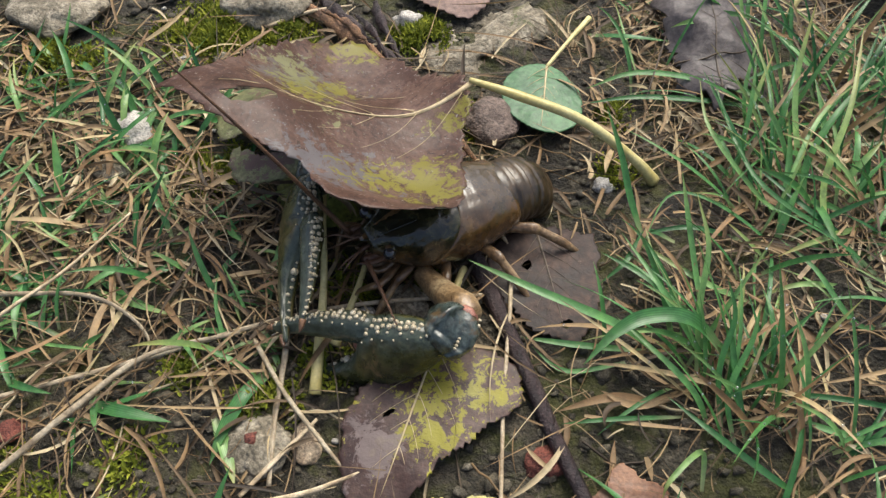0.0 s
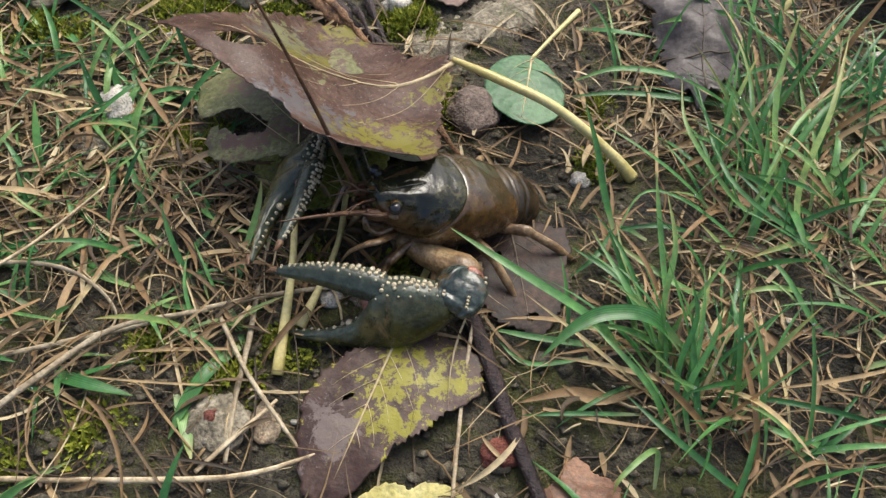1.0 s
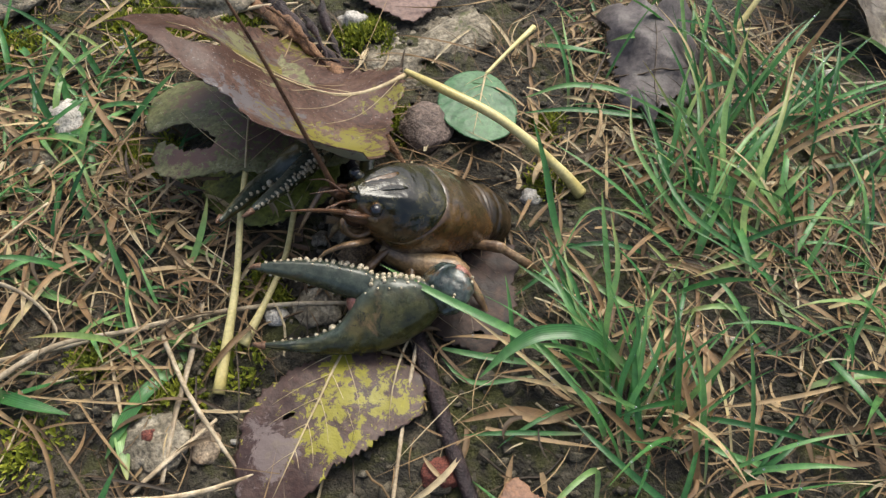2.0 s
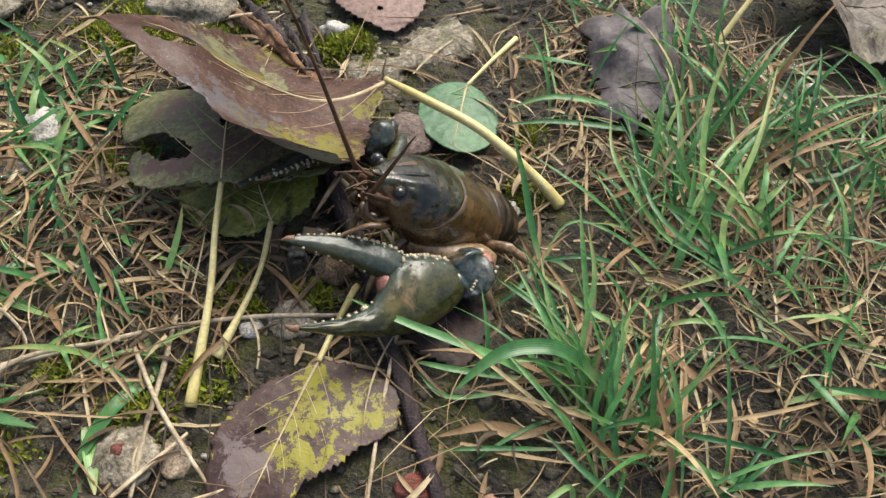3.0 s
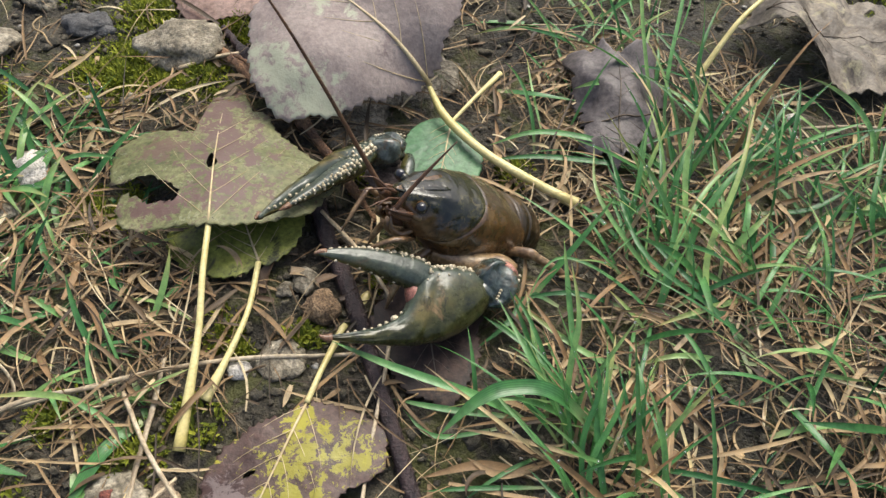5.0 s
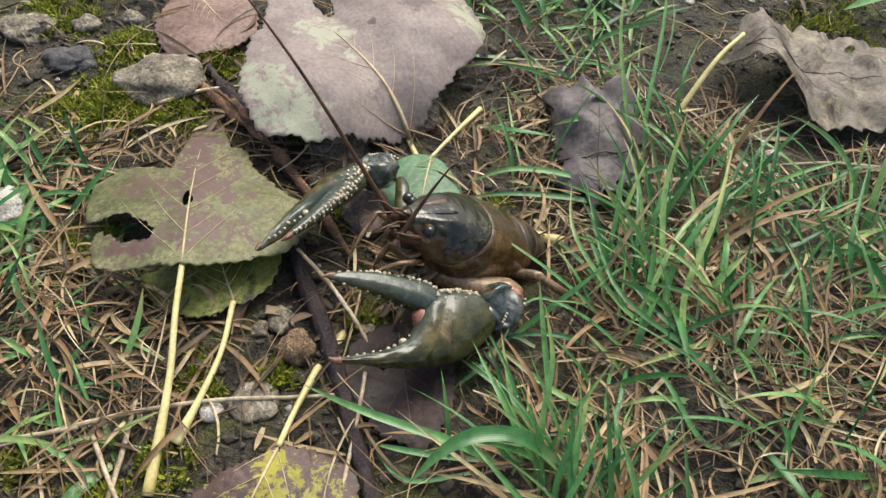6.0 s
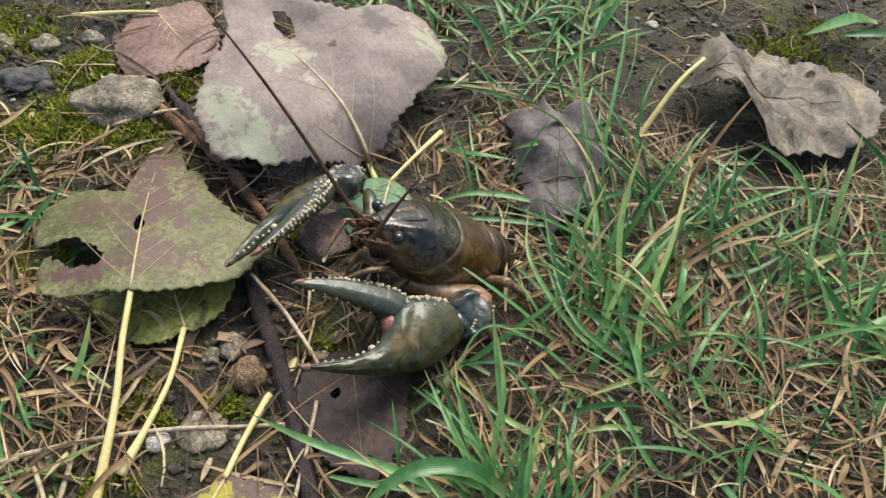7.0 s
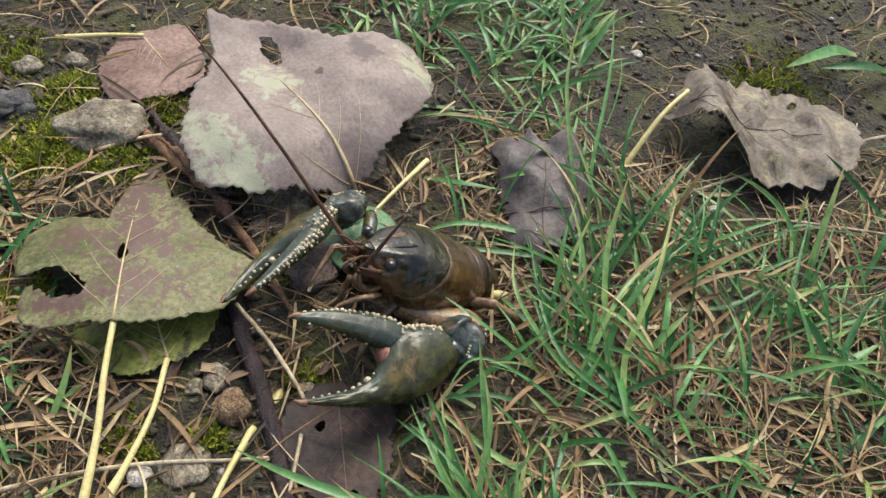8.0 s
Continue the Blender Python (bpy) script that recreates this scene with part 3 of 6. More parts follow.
stick("wood_splinter", [on(-0.0270, 0.2560, 0.003), on(-0.0246, 0.2440, 0.004), on(-0.0151, 0.2214, 0.002)], [1.2, 2.2, 0.6], BARK, "thin dark wood splinter", "wood", 4, 11, 0.8, 0.6)
stick("wood_splinter", [on(-0.047, 0.247, 0.006), on(-0.036, 0.236, 0.008), on(-0.024, 0.222, 0.006)], [0.5, 1.7, 0.4], WOOD, "frayed orange-brown wood sliver", "wood", 5, 9, 0.9, 0.5)
stick("wood_splinter", [on(-0.034, 0.246, 0.005), on(-0.026, 0.232, 0.007), on(-0.018, 0.216, 0.004)], [0.5, 1.5, 0.4], BARK, "frayed dark bark sliver", "wood", 6, 9, 0.9, 0.5)

STEMS = "dry grass stems"
stick("straw", [on(-0.130, 0.085, 0.005), on(-0.0897, 0.0988, 0.004), on(-0.0522, 0.1109, 0.004), on(-0.0248, 0.1172, 0.004), on(0.0035, 0.1200, 0.004), on(0.0205, 0.1225, 0.003)], [0.9, 1.0, 1.0, 0.9, 0.8, 0.7], STRAW, "long pale straw stem lying on soil", "straw", 5, 7, 0.08, group=STEMS)
stick("straw", [on(0.0212, 0.128, 0.006), on(0.0202, 0.1140, 0.005), on(0.0175, 0.0898, 0.004), on(0.0159, 0.0674, 0.004), on(0.0150, 0.050, 0.004)], [0.8, 0.8, 0.75, 0.7, 0.7], STRAW, "pale straw stem beside the twig", "straw", 6, 7, 0.08, group=STEMS)
stick("straw", [on(-0.135, 0.052, 0.004), on(-0.1191, 0.0665, 0.005), on(-0.1031, 0.0816, 0.007), on(-0.0861, 0.0989, 0.007), on(-0.060, 0.1065, 0.006)], [1.3, 1.2, 1.2, 1.0, 0.8], STRAW, "thick pale straw stem across the litter", "straw", 7, 7, 0.08, group=STEMS)
stick("straw", [on(-0.150, 0.092, 0.008), on(-0.1292, 0.1096, 0.010), on(-0.1131, 0.1240, 0.013), on(-0.0977, 0.1438, 0.014)], [0.8, 0.7, 0.6, 0.4], STRAW, "thin pale straw stem over grass", "straw", 8, 6, 0.05, group=STEMS)
stick("straw", [on(-0.1347, 0.1186, 0.006), on(-0.1090, 0.1186, 0.007), on(-0.0938, 0.1118, 0.007), on(-0.0868, 0.1025, 0.006), on(-0.0947, 0.0936, 0.003)], [1.0, 0.9, 0.8, 0.7, 0.5], STRAW, "hooked straw stem curling over the litter", "straw", 9, 6, 0.08, group=STEMS)
stick("straw", [on(-0.0545, 0.0592, 0.003), on(-0.0438, 0.0707, 0.005), on(-0.0353, 0.0804, 0.004)], [1.2, 1.1, 0.8], STRAW, "short buff straw stem over a pebble", "straw", 10, 7, 0.1, group=STEMS)
stick("straw", [on(-0.120, 0.0545, 0.003), on(-0.1055, 0.0550, 0.003), on(-0.0679, 0.0561, 0.004), on(-0.0412, 0.0589, 0.004), on(-0.0208, 0.0661, 0.004)], [0.7, 1.1, 1.2, 1.1, 0.6], STRAW, "broad frayed straw stem on soil", "straw", 11, 7, 0.12, group=STEMS)
stick("straw", [on(-0.0560, 0.1050, 0.004), on(-0.0457, 0.0888, 0.005), on(-0.0349, 0.0755, 0.005), on(-0.0265, 0.0660, 0.003)], [0.9, 0.9, 0.8, 0.6], STRAW, "bent brown straw stem", "straw", 12, 7, 0.1, group=STEMS)
stick("straw", [on(-0.047, 0.118, 0.003), on(-0.0465, 0.098, 0.004), on(-0.0475, 0.082, 0.003), on(-0.0470, 0.062, 0.003)], [1.4, 1.6, 1.5, 1.2], STRAW, "grey brown flattened straw stem", "straw", 13, 7, 0.12, group=STEMS)
stick("straw", [on(-0.005, 0.172, 0.009), on(0.008, 0.158, 0.008), on(0.019, 0.143, 0.006), on(0.023, 0.133, 0.003)], [0.8, 0.9, 0.8, 0.6], STRAW, "thin brown rootlet bending over soil", "straw", 14, 7, 0.2, group=STEMS)
stick("straw", [on(-0.068, 0.2400, 0.003), on(-0.052, 0.2460, 0.005), on(-0.036, 0.2520, 0.005)], [0.9, 0.9, 0.6], STRAW, "pale straw stem beside the rock", "straw", 15, 7, 0.1, group=STEMS)
stick("straw", [on(0.145, 0.2285, 0.004), on(0.1868, 0.2461, 0.007), on(0.2222, 0.2579, 0.010), on(0.260, 0.272, 0.010)], [0.7, 0.9, 1.0, 1.0], STRAW, "long olive stem leaning over a curled leaf", "straw", 16, 7, 0.1, group=STEMS)
stick("straw", [on(0.165, 0.222, 0.003), on(0.195, 0.222, 0.005), on(0.245, 0.218, 0.004)], [0.8, 0.9, 0.7], STRAW, "brown stem lying beside a snail shell", "straw", 17, 7, 0.1, group=STEMS)
stone("leaf_scrap", 0.0113, 0.1430, (1.5, 3.4, 0.7), PETIOLE, "lime yellow scrap of leaf on soil", 31, 0.2, -30, 0.0, "leaf scrap")
stone("pebble", 0.0215, 0.1440, (5, 4, 3.4), ROCK, "grey brown pebble in front of the animal", 32, 0.35)
stone("pebble", -0.0146, 0.1449, (3, 3, 2.2), ROCK, "small grey pebble beside the twig", 33, 0.35)
stone("pebble", -0.0130, 0.2760, (5, 4, 3), ROCK, "small grey pebble on mossy soil", 34, 0.35)
stone("rock", -0.1330, 0.2820, (10, 8, 5), ROCK, "grey rock with moss at its edge", 35, 0.4)
stone("pebble", -0.0830, 0.2240, (4, 3, 2.2), ROCK, "small buff pebble on mossy soil", 36, 0.4)


# ---------------------------------------------------------------- leaves
def blade_mesh(name, ctrl, shape, mats, seed, teeth=(0.0, 40), holes=(), centre=(0, 0), rings=24, n=180, ragged=0.02):
    """A leaf blade with an upper and a lower face: ctrl gives (degrees, millimetres) of its outline about the centre."""
    deg = np.arange(n) * 360.0 / n
    a, r = zip(*sorted(ctrl))
    rad = np.interp(deg, a, r, period=360)
    pad = np.concatenate([rad[-3:], rad, rad[:3]])
    rad = np.convolve(pad, [0.0, 0.05, 0.2, 0.5, 0.2, 0.05, 0.0], "valid")
    s = Soup()
    pts = [(0.0, 0.0)]
    for k in range(1, rings + 1):
        q = (k / rings) ** 0.8
        for i in range(n):
            t = radians(deg[i])
            w = rad[i] * q
            if k >= rings - 2:
                saw = (i / n * teeth[1]) % 1.0
                w += (teeth[0] * (0.5 - saw) + rad[i] * ragged * noise.noise((math.cos(t) * 5, math.sin(t) * 5, seed)) * 2) * (1.0 if k == rings else 0.75 if k == rings - 1 else 0.4)
            pts.append((w * math.cos(t), w * math.sin(t)))
    at = []
    for i, (u, v) in enumerate(pts):
        u, v = u + centre[0], v + centre[1]
        for hx, hy, ra, rb, ha in holes:
            c, d = math.cos(ha), math.sin(ha)
            p, q = ((u - hx) * c + (v - hy) * d) / ra, (-(u - hx) * d + (v - hy) * c) / rb
            w = math.hypot(p, q) / math.sqrt(1 + 0.5 * noise.noise((u * 0.35, v * 0.35, seed)))
            if 0.72 < w < 1.0:
                k = 1.002 / w
                u, v = hx + (p * ra * c - q * rb * d) * k, hy + (p * ra * d + q * rb * c) * k
        at.append((u, v))
    pts = [(u - centre[0], v - centre[1]) for u, v in at]
    inside = lambda u, v: any(math.hypot(((u - hx) * math.cos(ha) + (v - hy) * math.sin(ha)) / ra, (-(u - hx) * math.sin(ha) + (v - hy) * math.cos(ha)) / rb) < 0.98 * math.sqrt(1 + 0.5 * noise.noise((u * 0.35, v * 0.35, seed))) for hx, hy, ra, rb, ha in holes)
    for lay in (0, 1):
        for u, v in pts:
            e = math.hypot(u, v)
            z = shape(u + centre[0], v + centre[1]) + 0.5 * noise.noise((u * 0.11, v * 0.11, seed)) * (0.6 + e * 0.045) + 0.18 * noise.noise((u * 0.35, v * 0.35, seed + 3.0))
            s.v.append(Vector((u + centre[0], v + centre[1], z - 0.28 * lay)) * MM)
    tot = len(pts)
    ok = [not inside(u, v) for u, v in at]
    quads = [(0, 1 + i, 1 + (i + 1) % n) for i in range(n)]
    quads += [(1 + (k - 1) * n + i, 1 + k * n + i, 1 + k * n + (i + 1) % n, 1 + (k - 1) * n + (i + 1) % n) for k in range(1, rings) for i in range(n)]
    for q in quads:
        if sum(ok[j] for j in q) >= len(q) - 0:
            s.face(q, [(0, 0)] * len(q), 0)
            s.face(tuple(j + tot for j in reversed(q)), [(0, 0)] * len(q), 1)
    for i in range(n):
        p, q = 1 + (rings - 1) * n + i, 1 + (rings - 1) * n + (i + 1) % n
        s.face((p, p + tot, q + tot, q), [(0, 0)] * 4, 0)
    return s.mesh(name, *mats)


def veins(thing, shape, base, tip, spread, mat, pairs=5, lift=0.1, size=0.55, curl=0.25, under=False, seed=0, side=0.28):
    """A midrib and pairs of side veins that lie on the blade, each a part."""
    bx, by = base
    dx, dy = tip[0] - bx, tip[1] - by
    ln = math.hypot(dx, dy)
    off = -0.3 - lift if under else lift
    rn = random.Random(seed)

    def line(name, p0, ang, length, r0, r1, bend):
        pts, x, y = [], p0[0], p0[1]
        for i in range(15):
            pts.append(Vector((x, y, shape(x, y) + off)) * MM)
            ang += (bend + rn.uniform(-0.25, 0.25)) / 14
            x += math.cos(ang) * length / 14
            y += math.sin(ang) * length / 14
        s = Soup()
        s.tube(pts, [MM * (r0 + (r1 - r0) * i / 14) for i in range(15)], 5)
        part(name, s.mesh(name, mat), thing, "pale raised vein")

    mid = math.atan2(dy, dx)
    line("midrib", base, mid, ln * 0.93, size * 0.85, 0.1, 0.0)
    for k in range(pairs):
        f = 0.02 + 0.8 * k / pairs
        for sg in (-1, 1):
            line("vein", (bx + dx * f, by + dy * f), mid + sg * radians(46 + rn.uniform(-6, 6)), spread * (1 - 0.8 * f) * rn.uniform(0.75, 1), size * side * (1 - 0.5 * f), 0.04, -sg * curl)


def stalk_mesh(name, pts, radii, mat):
    line = smooth_line([Vector(p) * MM for p in pts], 10)
    s = Soup()
    s.tube(line, np.interp(np.linspace(0, 1, len(line)), np.linspace(0, 1, len(radii)), radii) * MM, 8)
    return s.mesh(name, mat)


LEAVES = "fallen leaves"
DARK_RIB = DULL_UNDER


def leaf(name, c, ctrl, shape, mats, label, seed=1, teeth=(0.0, 40), holes=(), stalk=None, radii=(0.8, 0.8, 1.4), vein=None, m=None, centre=(0, 0), ragged=0.02, stalk_mat=None):
    thing = empty(name, m if m is not None else pose(c[0] * MM, c[1] * MM, 0))
    part("blade", blade_mesh("blade", ctrl, shape, mats, seed, teeth, holes, centre, ragged=ragged), thing)
    if vein:
        veins(thing, shape, vein[0], vein[1], vein[2], vein[3] if len(vein) > 3 else RIB, seed=seed)
    if stalk:
        part("stalk", stalk_mesh("stalk", stalk, radii, stalk_mat or PETIOLE), thing, "yellow leaf stalk")
    return tagged(thing, label, "leaf", LEAVES)


leaf("lobed_leaf", (-42.4, 179.8), [(9, 45.0), (20, 35), (31, 31.4), (49, 29.6), (58, 31), (67, 37), (78, 36), (86, 46), (92, 57), (96, 57), (101, 44), (108, 30), (114, 23), (122, 25.6), (145, 37.3), (158, 38.9), (177, 34.6), (203, 30.0), (225, 34), (237, 31.6), (255, 26), (282, 24.3), (317, 29.1), (338, 36.8), (353, 40.0)],
     lambda u, v: 18 + 0.10 * v * -1 - 0.0035 * u * u - 0.003 * (v + 8) ** 2 - 0.06 * abs(u - 3), (LOBED_TOP, DULL_UNDER), "mottled green and brown lobed leaf with holes", 11, (1.2, 46),
     [(-17, -9, 10.5, 5.2, -0.45), (-28, -8, 6, 3.0, 0.2), (0.5, 3.2, 1.9, 2.4, 0)], [(4.7, -23.2, 18.6), (5.5, -40, 16), (6.5, -60, 10), (5.4, -91, 1.5)], (1.0, 1.0, 1.1, 1.9), ((4.7, -23.0), (-3, 40), 42), ragged=0.03)
leaf("oval_leaf", (-32.1, 163.3), [(15, 21.7), (39, 26.9), (97, 20.7), (160, 23.4), (196, 23.6), (231, 19.7), (277, 16.9), (306, 15.3), (331, 18.5)],
     lambda u, v: 5 + 0.02 * u - 0.004 * u * u + 0.05 * v, (LOW_TOP, DULL_UNDER), "olive green leaf lying under a lobed leaf", 12, (1.0, 30), [], [(8.6, -11.6, 4.5), (8.2, -30, 5), (4, -47, 4), (-0.6, -59, 2)], (1.0, 0.9, 1.1, 2.0), ((8.6, -11), (-5, 18), 24))
leaf("patched_leaf", (-3.0, 83.5), [(24, 28.1), (52, 22.5), (85, 20), (110, 16.0), (154, 19.0), (176, 22.5), (191, 26), (215, 30), (232, 36), (245, 35), (258, 24), (275, 16), (293, 14), (339, 15.5), (359, 24)],
     lambda u, v: 7.5 - 0.004 * u * u - 0.005 * v * v + 0.03 * u, (PATCH_TOP, DULL_UNDER), "brown leaf with bright yellow patches", 13, (1.3, 44), [(-12, -2, 1.6, 0.6, 0.6)],
     [(1.2, 19.5, 6), (4.6, 31, 6), (9.5, 46.5, 4)], (0.9, 0.9, 1.3), ((1.2, 19.5), (-14, -28), 24), ragged=0.03)
leaf("rotting_leaf", (32.5, 123.5), [(17, 16), (50, 25), (61, 24), (103, 23.4), (133, 22.4), (150, 20.9), (194, 15), (225, 12.9), (244, 15.8), (269, 16.5), (292, 21.1), (322, 16.6)],
     lambda u, v: 4 + 0.03 * u - 0.003 * v * v, (DARK_TOP, DULL_UNDER), "dark wet rotting leaf with small holes", 14, (1.4, 36), [(5, -13, 2.2, 1.2, 0.2), (-6, 8, 2, 1.2, 1)], None, (1, 1), ((-2, 20), (4, -16), 18, DARK_RIB), ragged=0.05)
leaf("rosy_leaf", (-59.6, 288.5), [(36, 21.6), (78, 31.9), (97, 24.6), (142, 21.9), (163, 19.8), (211, 20.0), (248, 23.3), (282, 19.4), (322, 21.0), (346, 22.7)],
     lambda u, v: 6 - 0.004 * u * u - 0.003 * v * v, (PINK_TOP, DULL_UNDER), "rosy brown withered leaf beside a rock", 15, (1.2, 36), [], [(-6, 17, 6.5), (-22, 16, 6), (-43, 16, 3)], (0.8, 1.0, 1.2), ((-6, 17), (10, -4), 14))
leaf("rosy_leaf", (1.3, 267.9), [(52, 24.2), (100, 25.2), (144, 21.5), (196, 18.3), (235, 17.4), (269, 20.1), (290, 24.7), (316, 22.1), (355, 19.6)],
     lambda u, v: 6 - 0.004 * u * u - 0.003 * v * v, (PINK_TOP, DULL_UNDER), "dusty rose-brown leaf flat on soil", 16, (1.2, 36), [(2, -12, 1.2, 0.9, 0)])
leaf("round_leaf", (35.5, 200.4), [(42, 14.5), (92, 18.1), (136, 16.5), (162, 14.7), (196, 13.4), (236, 13.4), (279, 16.2), (312, 16.7), (348, 14.6)],
     lambda u, v: 6.5 - 0.006 * u * u - 0.004 * v * v, (FRESH_TOP, DULL_UNDER), "fresh green rounded leaf on the soil", 17, (0.3, 40), [], [(3, 16.5, 5), (12, 29, 6), (21.5, 43, 5)], (0.7, 0.8, 1.2), ((3, 16), (-2, -15), 12), ragged=0.005)
leaf("grey_leaf", (99, 222), [(0, 17), (20, 19), (45, 26), (60, 34), (75, 28), (90, 26), (105, 28), (116, 33), (130, 23), (150, 16), (180, 12), (205, 14), (225, 17), (242, 25), (255, 21), (268, 26), (285, 22), (300, 23), (320, 17), (340, 15)],
     lambda u, v: 13 + 0.16 * v - 0.03 * (u - 2) ** 2 + 1.6 * math.sin(v * 0.22 + u * 0.15) + 1.8 * noise.noise((u * 0.12, v * 0.12, 1.0)), (GREY_TOP, DULL_UNDER), "grey withered leaf standing among grass", 18, (2.2, 30), [(10, -18, 3, 4, 0.4)], None, (1, 1), ((0, -22), (2, 26), 14, DARK_RIB), ragged=0.12)
leaf("curled_leaf", (190, 264), [(10, 44), (35, 38), (60, 30), (100, 28), (140, 34), (165, 36), (185, 28), (215, 25), (250, 27), (280, 29), (315, 36), (345, 42)],
     lambda u, v: 10 + 14 * math.exp(-((u + 20) / 11) ** 2) + 8 * abs(noise.noise((u * 0.055, v * 0.03, 4))) + 3.5 * abs(noise.noise((u * 0.10 + v * 0.03, v * 0.06, 7.5))) + 0.8 * abs(noise.noise((u * 0.3, v * 0.3, 2.5))) - 0.004 * v * v, (TAN_TOP, DULL_UNDER), "curled tan dead leaf arching off the soil", 19, (2.0, 40), [(-22, -20, 13, 16, 0.1), (20, 16, 3, 1.6, 0.8)],
     [(-30, 8, 24), (-42, -4, 20), (-56, -20, 5)], (0.9, 1.0, 1.3), ((-28, 6), (36, -6), 26, DARK_RIB), ragged=0.11)
leaf("red_leaf", (49, 56), [(20, 12), (60, 8), (95, 12), (135, 7), (175, 11), (230, 10), (280, 13), (320, 8)], lambda u, v: 5 - 0.01 * u * u, (RED_TOP, DULL_UNDER), "small red-brown lobed leaf on soil", 20, (0.6, 20))
leaf("yellow_leaf", (2.5, 50), [(20, 17), (80, 7), (150, 12), (200, 20), (270, 18), (330, 16)], lambda u, v: 3.5 + 0.05 * u, (YELLOW_TOP, DULL_UNDER), "faded yellow leaf with brown blotches", 21, (0.6, 24))


def turned_shape(u, v):
    """A blade creased along its midrib, its sides and both ends curling the same way."""
    d = u - 40
    z = -(0.626 if v > 0 else 0.551) * (math.hypot(v, 6) - 6) + 0.0116 * d * d + 0.0109 * v * v - 0.00215 * d * v - 0.000191 * d ** 3
    return z + 0.35 * math.sin(u * 0.19 + v * 0.08) + 0.4 * math.sin(v * 0.21 + u * 0.09)


LEAF_BASE = (9.5, 4.2)
FLIPPED = leaf("turned_leaf", (0, 0), [(5.8, 55.8), (21.3, 50.7), (33.5, 44.8), (45.2, 42.5), (59.2, 55.9), (70.1, 61.3), (75.7, 61.7), (86.1, 58.6), (98.4, 54.9), (107.0, 47.1), (117.9, 39.3), (130.7, 34.9), (145.0, 31.8), (154.5, 32.5), (169.2, 30.3), (187.3, 28.5), (208.3, 30.0), (223.6, 34.5), (231.9, 39.1), (243.6, 42.6), (251.6, 45.7), (262.5, 45.6), (271.2, 43.3), (287.5, 42.8), (312.6, 40.3), (327.0, 41.2), (342.1, 47.5), (346.5, 55.9), (351.0, 64.0), (357.2, 58.6)], turned_shape, (BROWN_TOP, PALE_UNDER),
               "large brown leaf with pale underside and thick stalk", 22, (1.8, 64), [(79, 1.6, 8, 3.0, 0.05)], [(1, 0, 0.2), (-14, 2, 6), (-36, 1, 8.5), (-60, 0, 3), (-72, 0, -2)], (0.9, 1.6, 1.6, 1.7, 2.4), (LEAF_BASE, (92, -8), 40), pose(0.0108, 0.1876, 0.0069, 15.4, -24.7, 200.0), (40, -5), ragged=0.035)
STALK = next(o for o in FLIPPED.children if o.name.startswith("stalk"))
veins(FLIPPED, turned_shape, LEAF_BASE, (70, -5), 30, RIB, 4, under=True, size=1.3, seed=22, side=0.15)


# ---------------------------------------------------------------- grass and litter
def blade_line(x, y, az, length, rise, droop, n=8, z=0.0, sway=0.0):
    """Points of a blade that leaves the ground at the angle rise and bends over by droop (degrees)."""
    p = on(x, y, z)
    pts, a = [p.copy()], radians(rise)
    h = radians(az)
    for i in range(n):
        p = p + Vector((math.cos(h) * math.cos(a), math.sin(h) * math.cos(a), math.sin(a))) * (length / n)
        a -= radians(droop) / n
        h += radians(sway) / n
        floor = height(p.x, p.y) + 0.0006
        if p.z < floor:
            p.z, a = floor, max(a, 0.0)
        pts.append(p.copy())
    return pts


def scatter(name, count, box, keep, make, mat, label, category, seed):
    rn = random.Random(seed)
    s = Soup()
    done = tries = 0
    while done < count and tries < count * 30:
        tries += 1
        x, y = rn.uniform(box[0], box[1]), rn.uniform(box[2], box[3])
        if rn.random() < keep(x, y) and not (category in ("grass", "litter") and covered(x, y)):
            make(s, x, y, rn)
            done += 1
    return tagged(new(name, s.mesh(name, mat)), label, category, kind="stuff")


def bump_at(x, y, cx, cy, sx, sy):
    return math.exp(-((x - cx) / sx) ** 2 - ((y - cy) / sy) ** 2)


def bare(x, y):
    """How bare the soil is: the middle strip, the far ground and a patch at the right."""
    b = 1.05 * bump_at(x, y, -0.005, 0.138, 0.045, 0.048) + 0.95 * bump_at(x, y, 0.118, 0.096, 0.018, 0.026) + 1.15 * bump_at(x, y, -0.075, 0.262, 0.10, 0.042) + bump_at(x, y, -0.06, 0.078, 0.06, 0.030) + 0.8 * bump_at(x, y, 0.045, 0.065, 0.03, 0.025)
    if y > 0.275 and x > 0.1:
        b += 0.8
    return min(1.0, b)


def hay_keep(x, y):
    return (0.4 if y > 0.275 else 1.0) * max(0.04, (0.4 + 1.1 * noise.noise((x * 30, y * 30, 4))) * (1 - 0.85 * bare(x, y)) + 0.5 * bump_at(x, y, -0.075, 0.135, 0.04, 0.035) + 0.45 * bump_at(x, y, 0.16, 0.12, 0.07, 0.04) + 0.1 * bump_at(x, y, -0.03, 0.138, 0.03, 0.028))


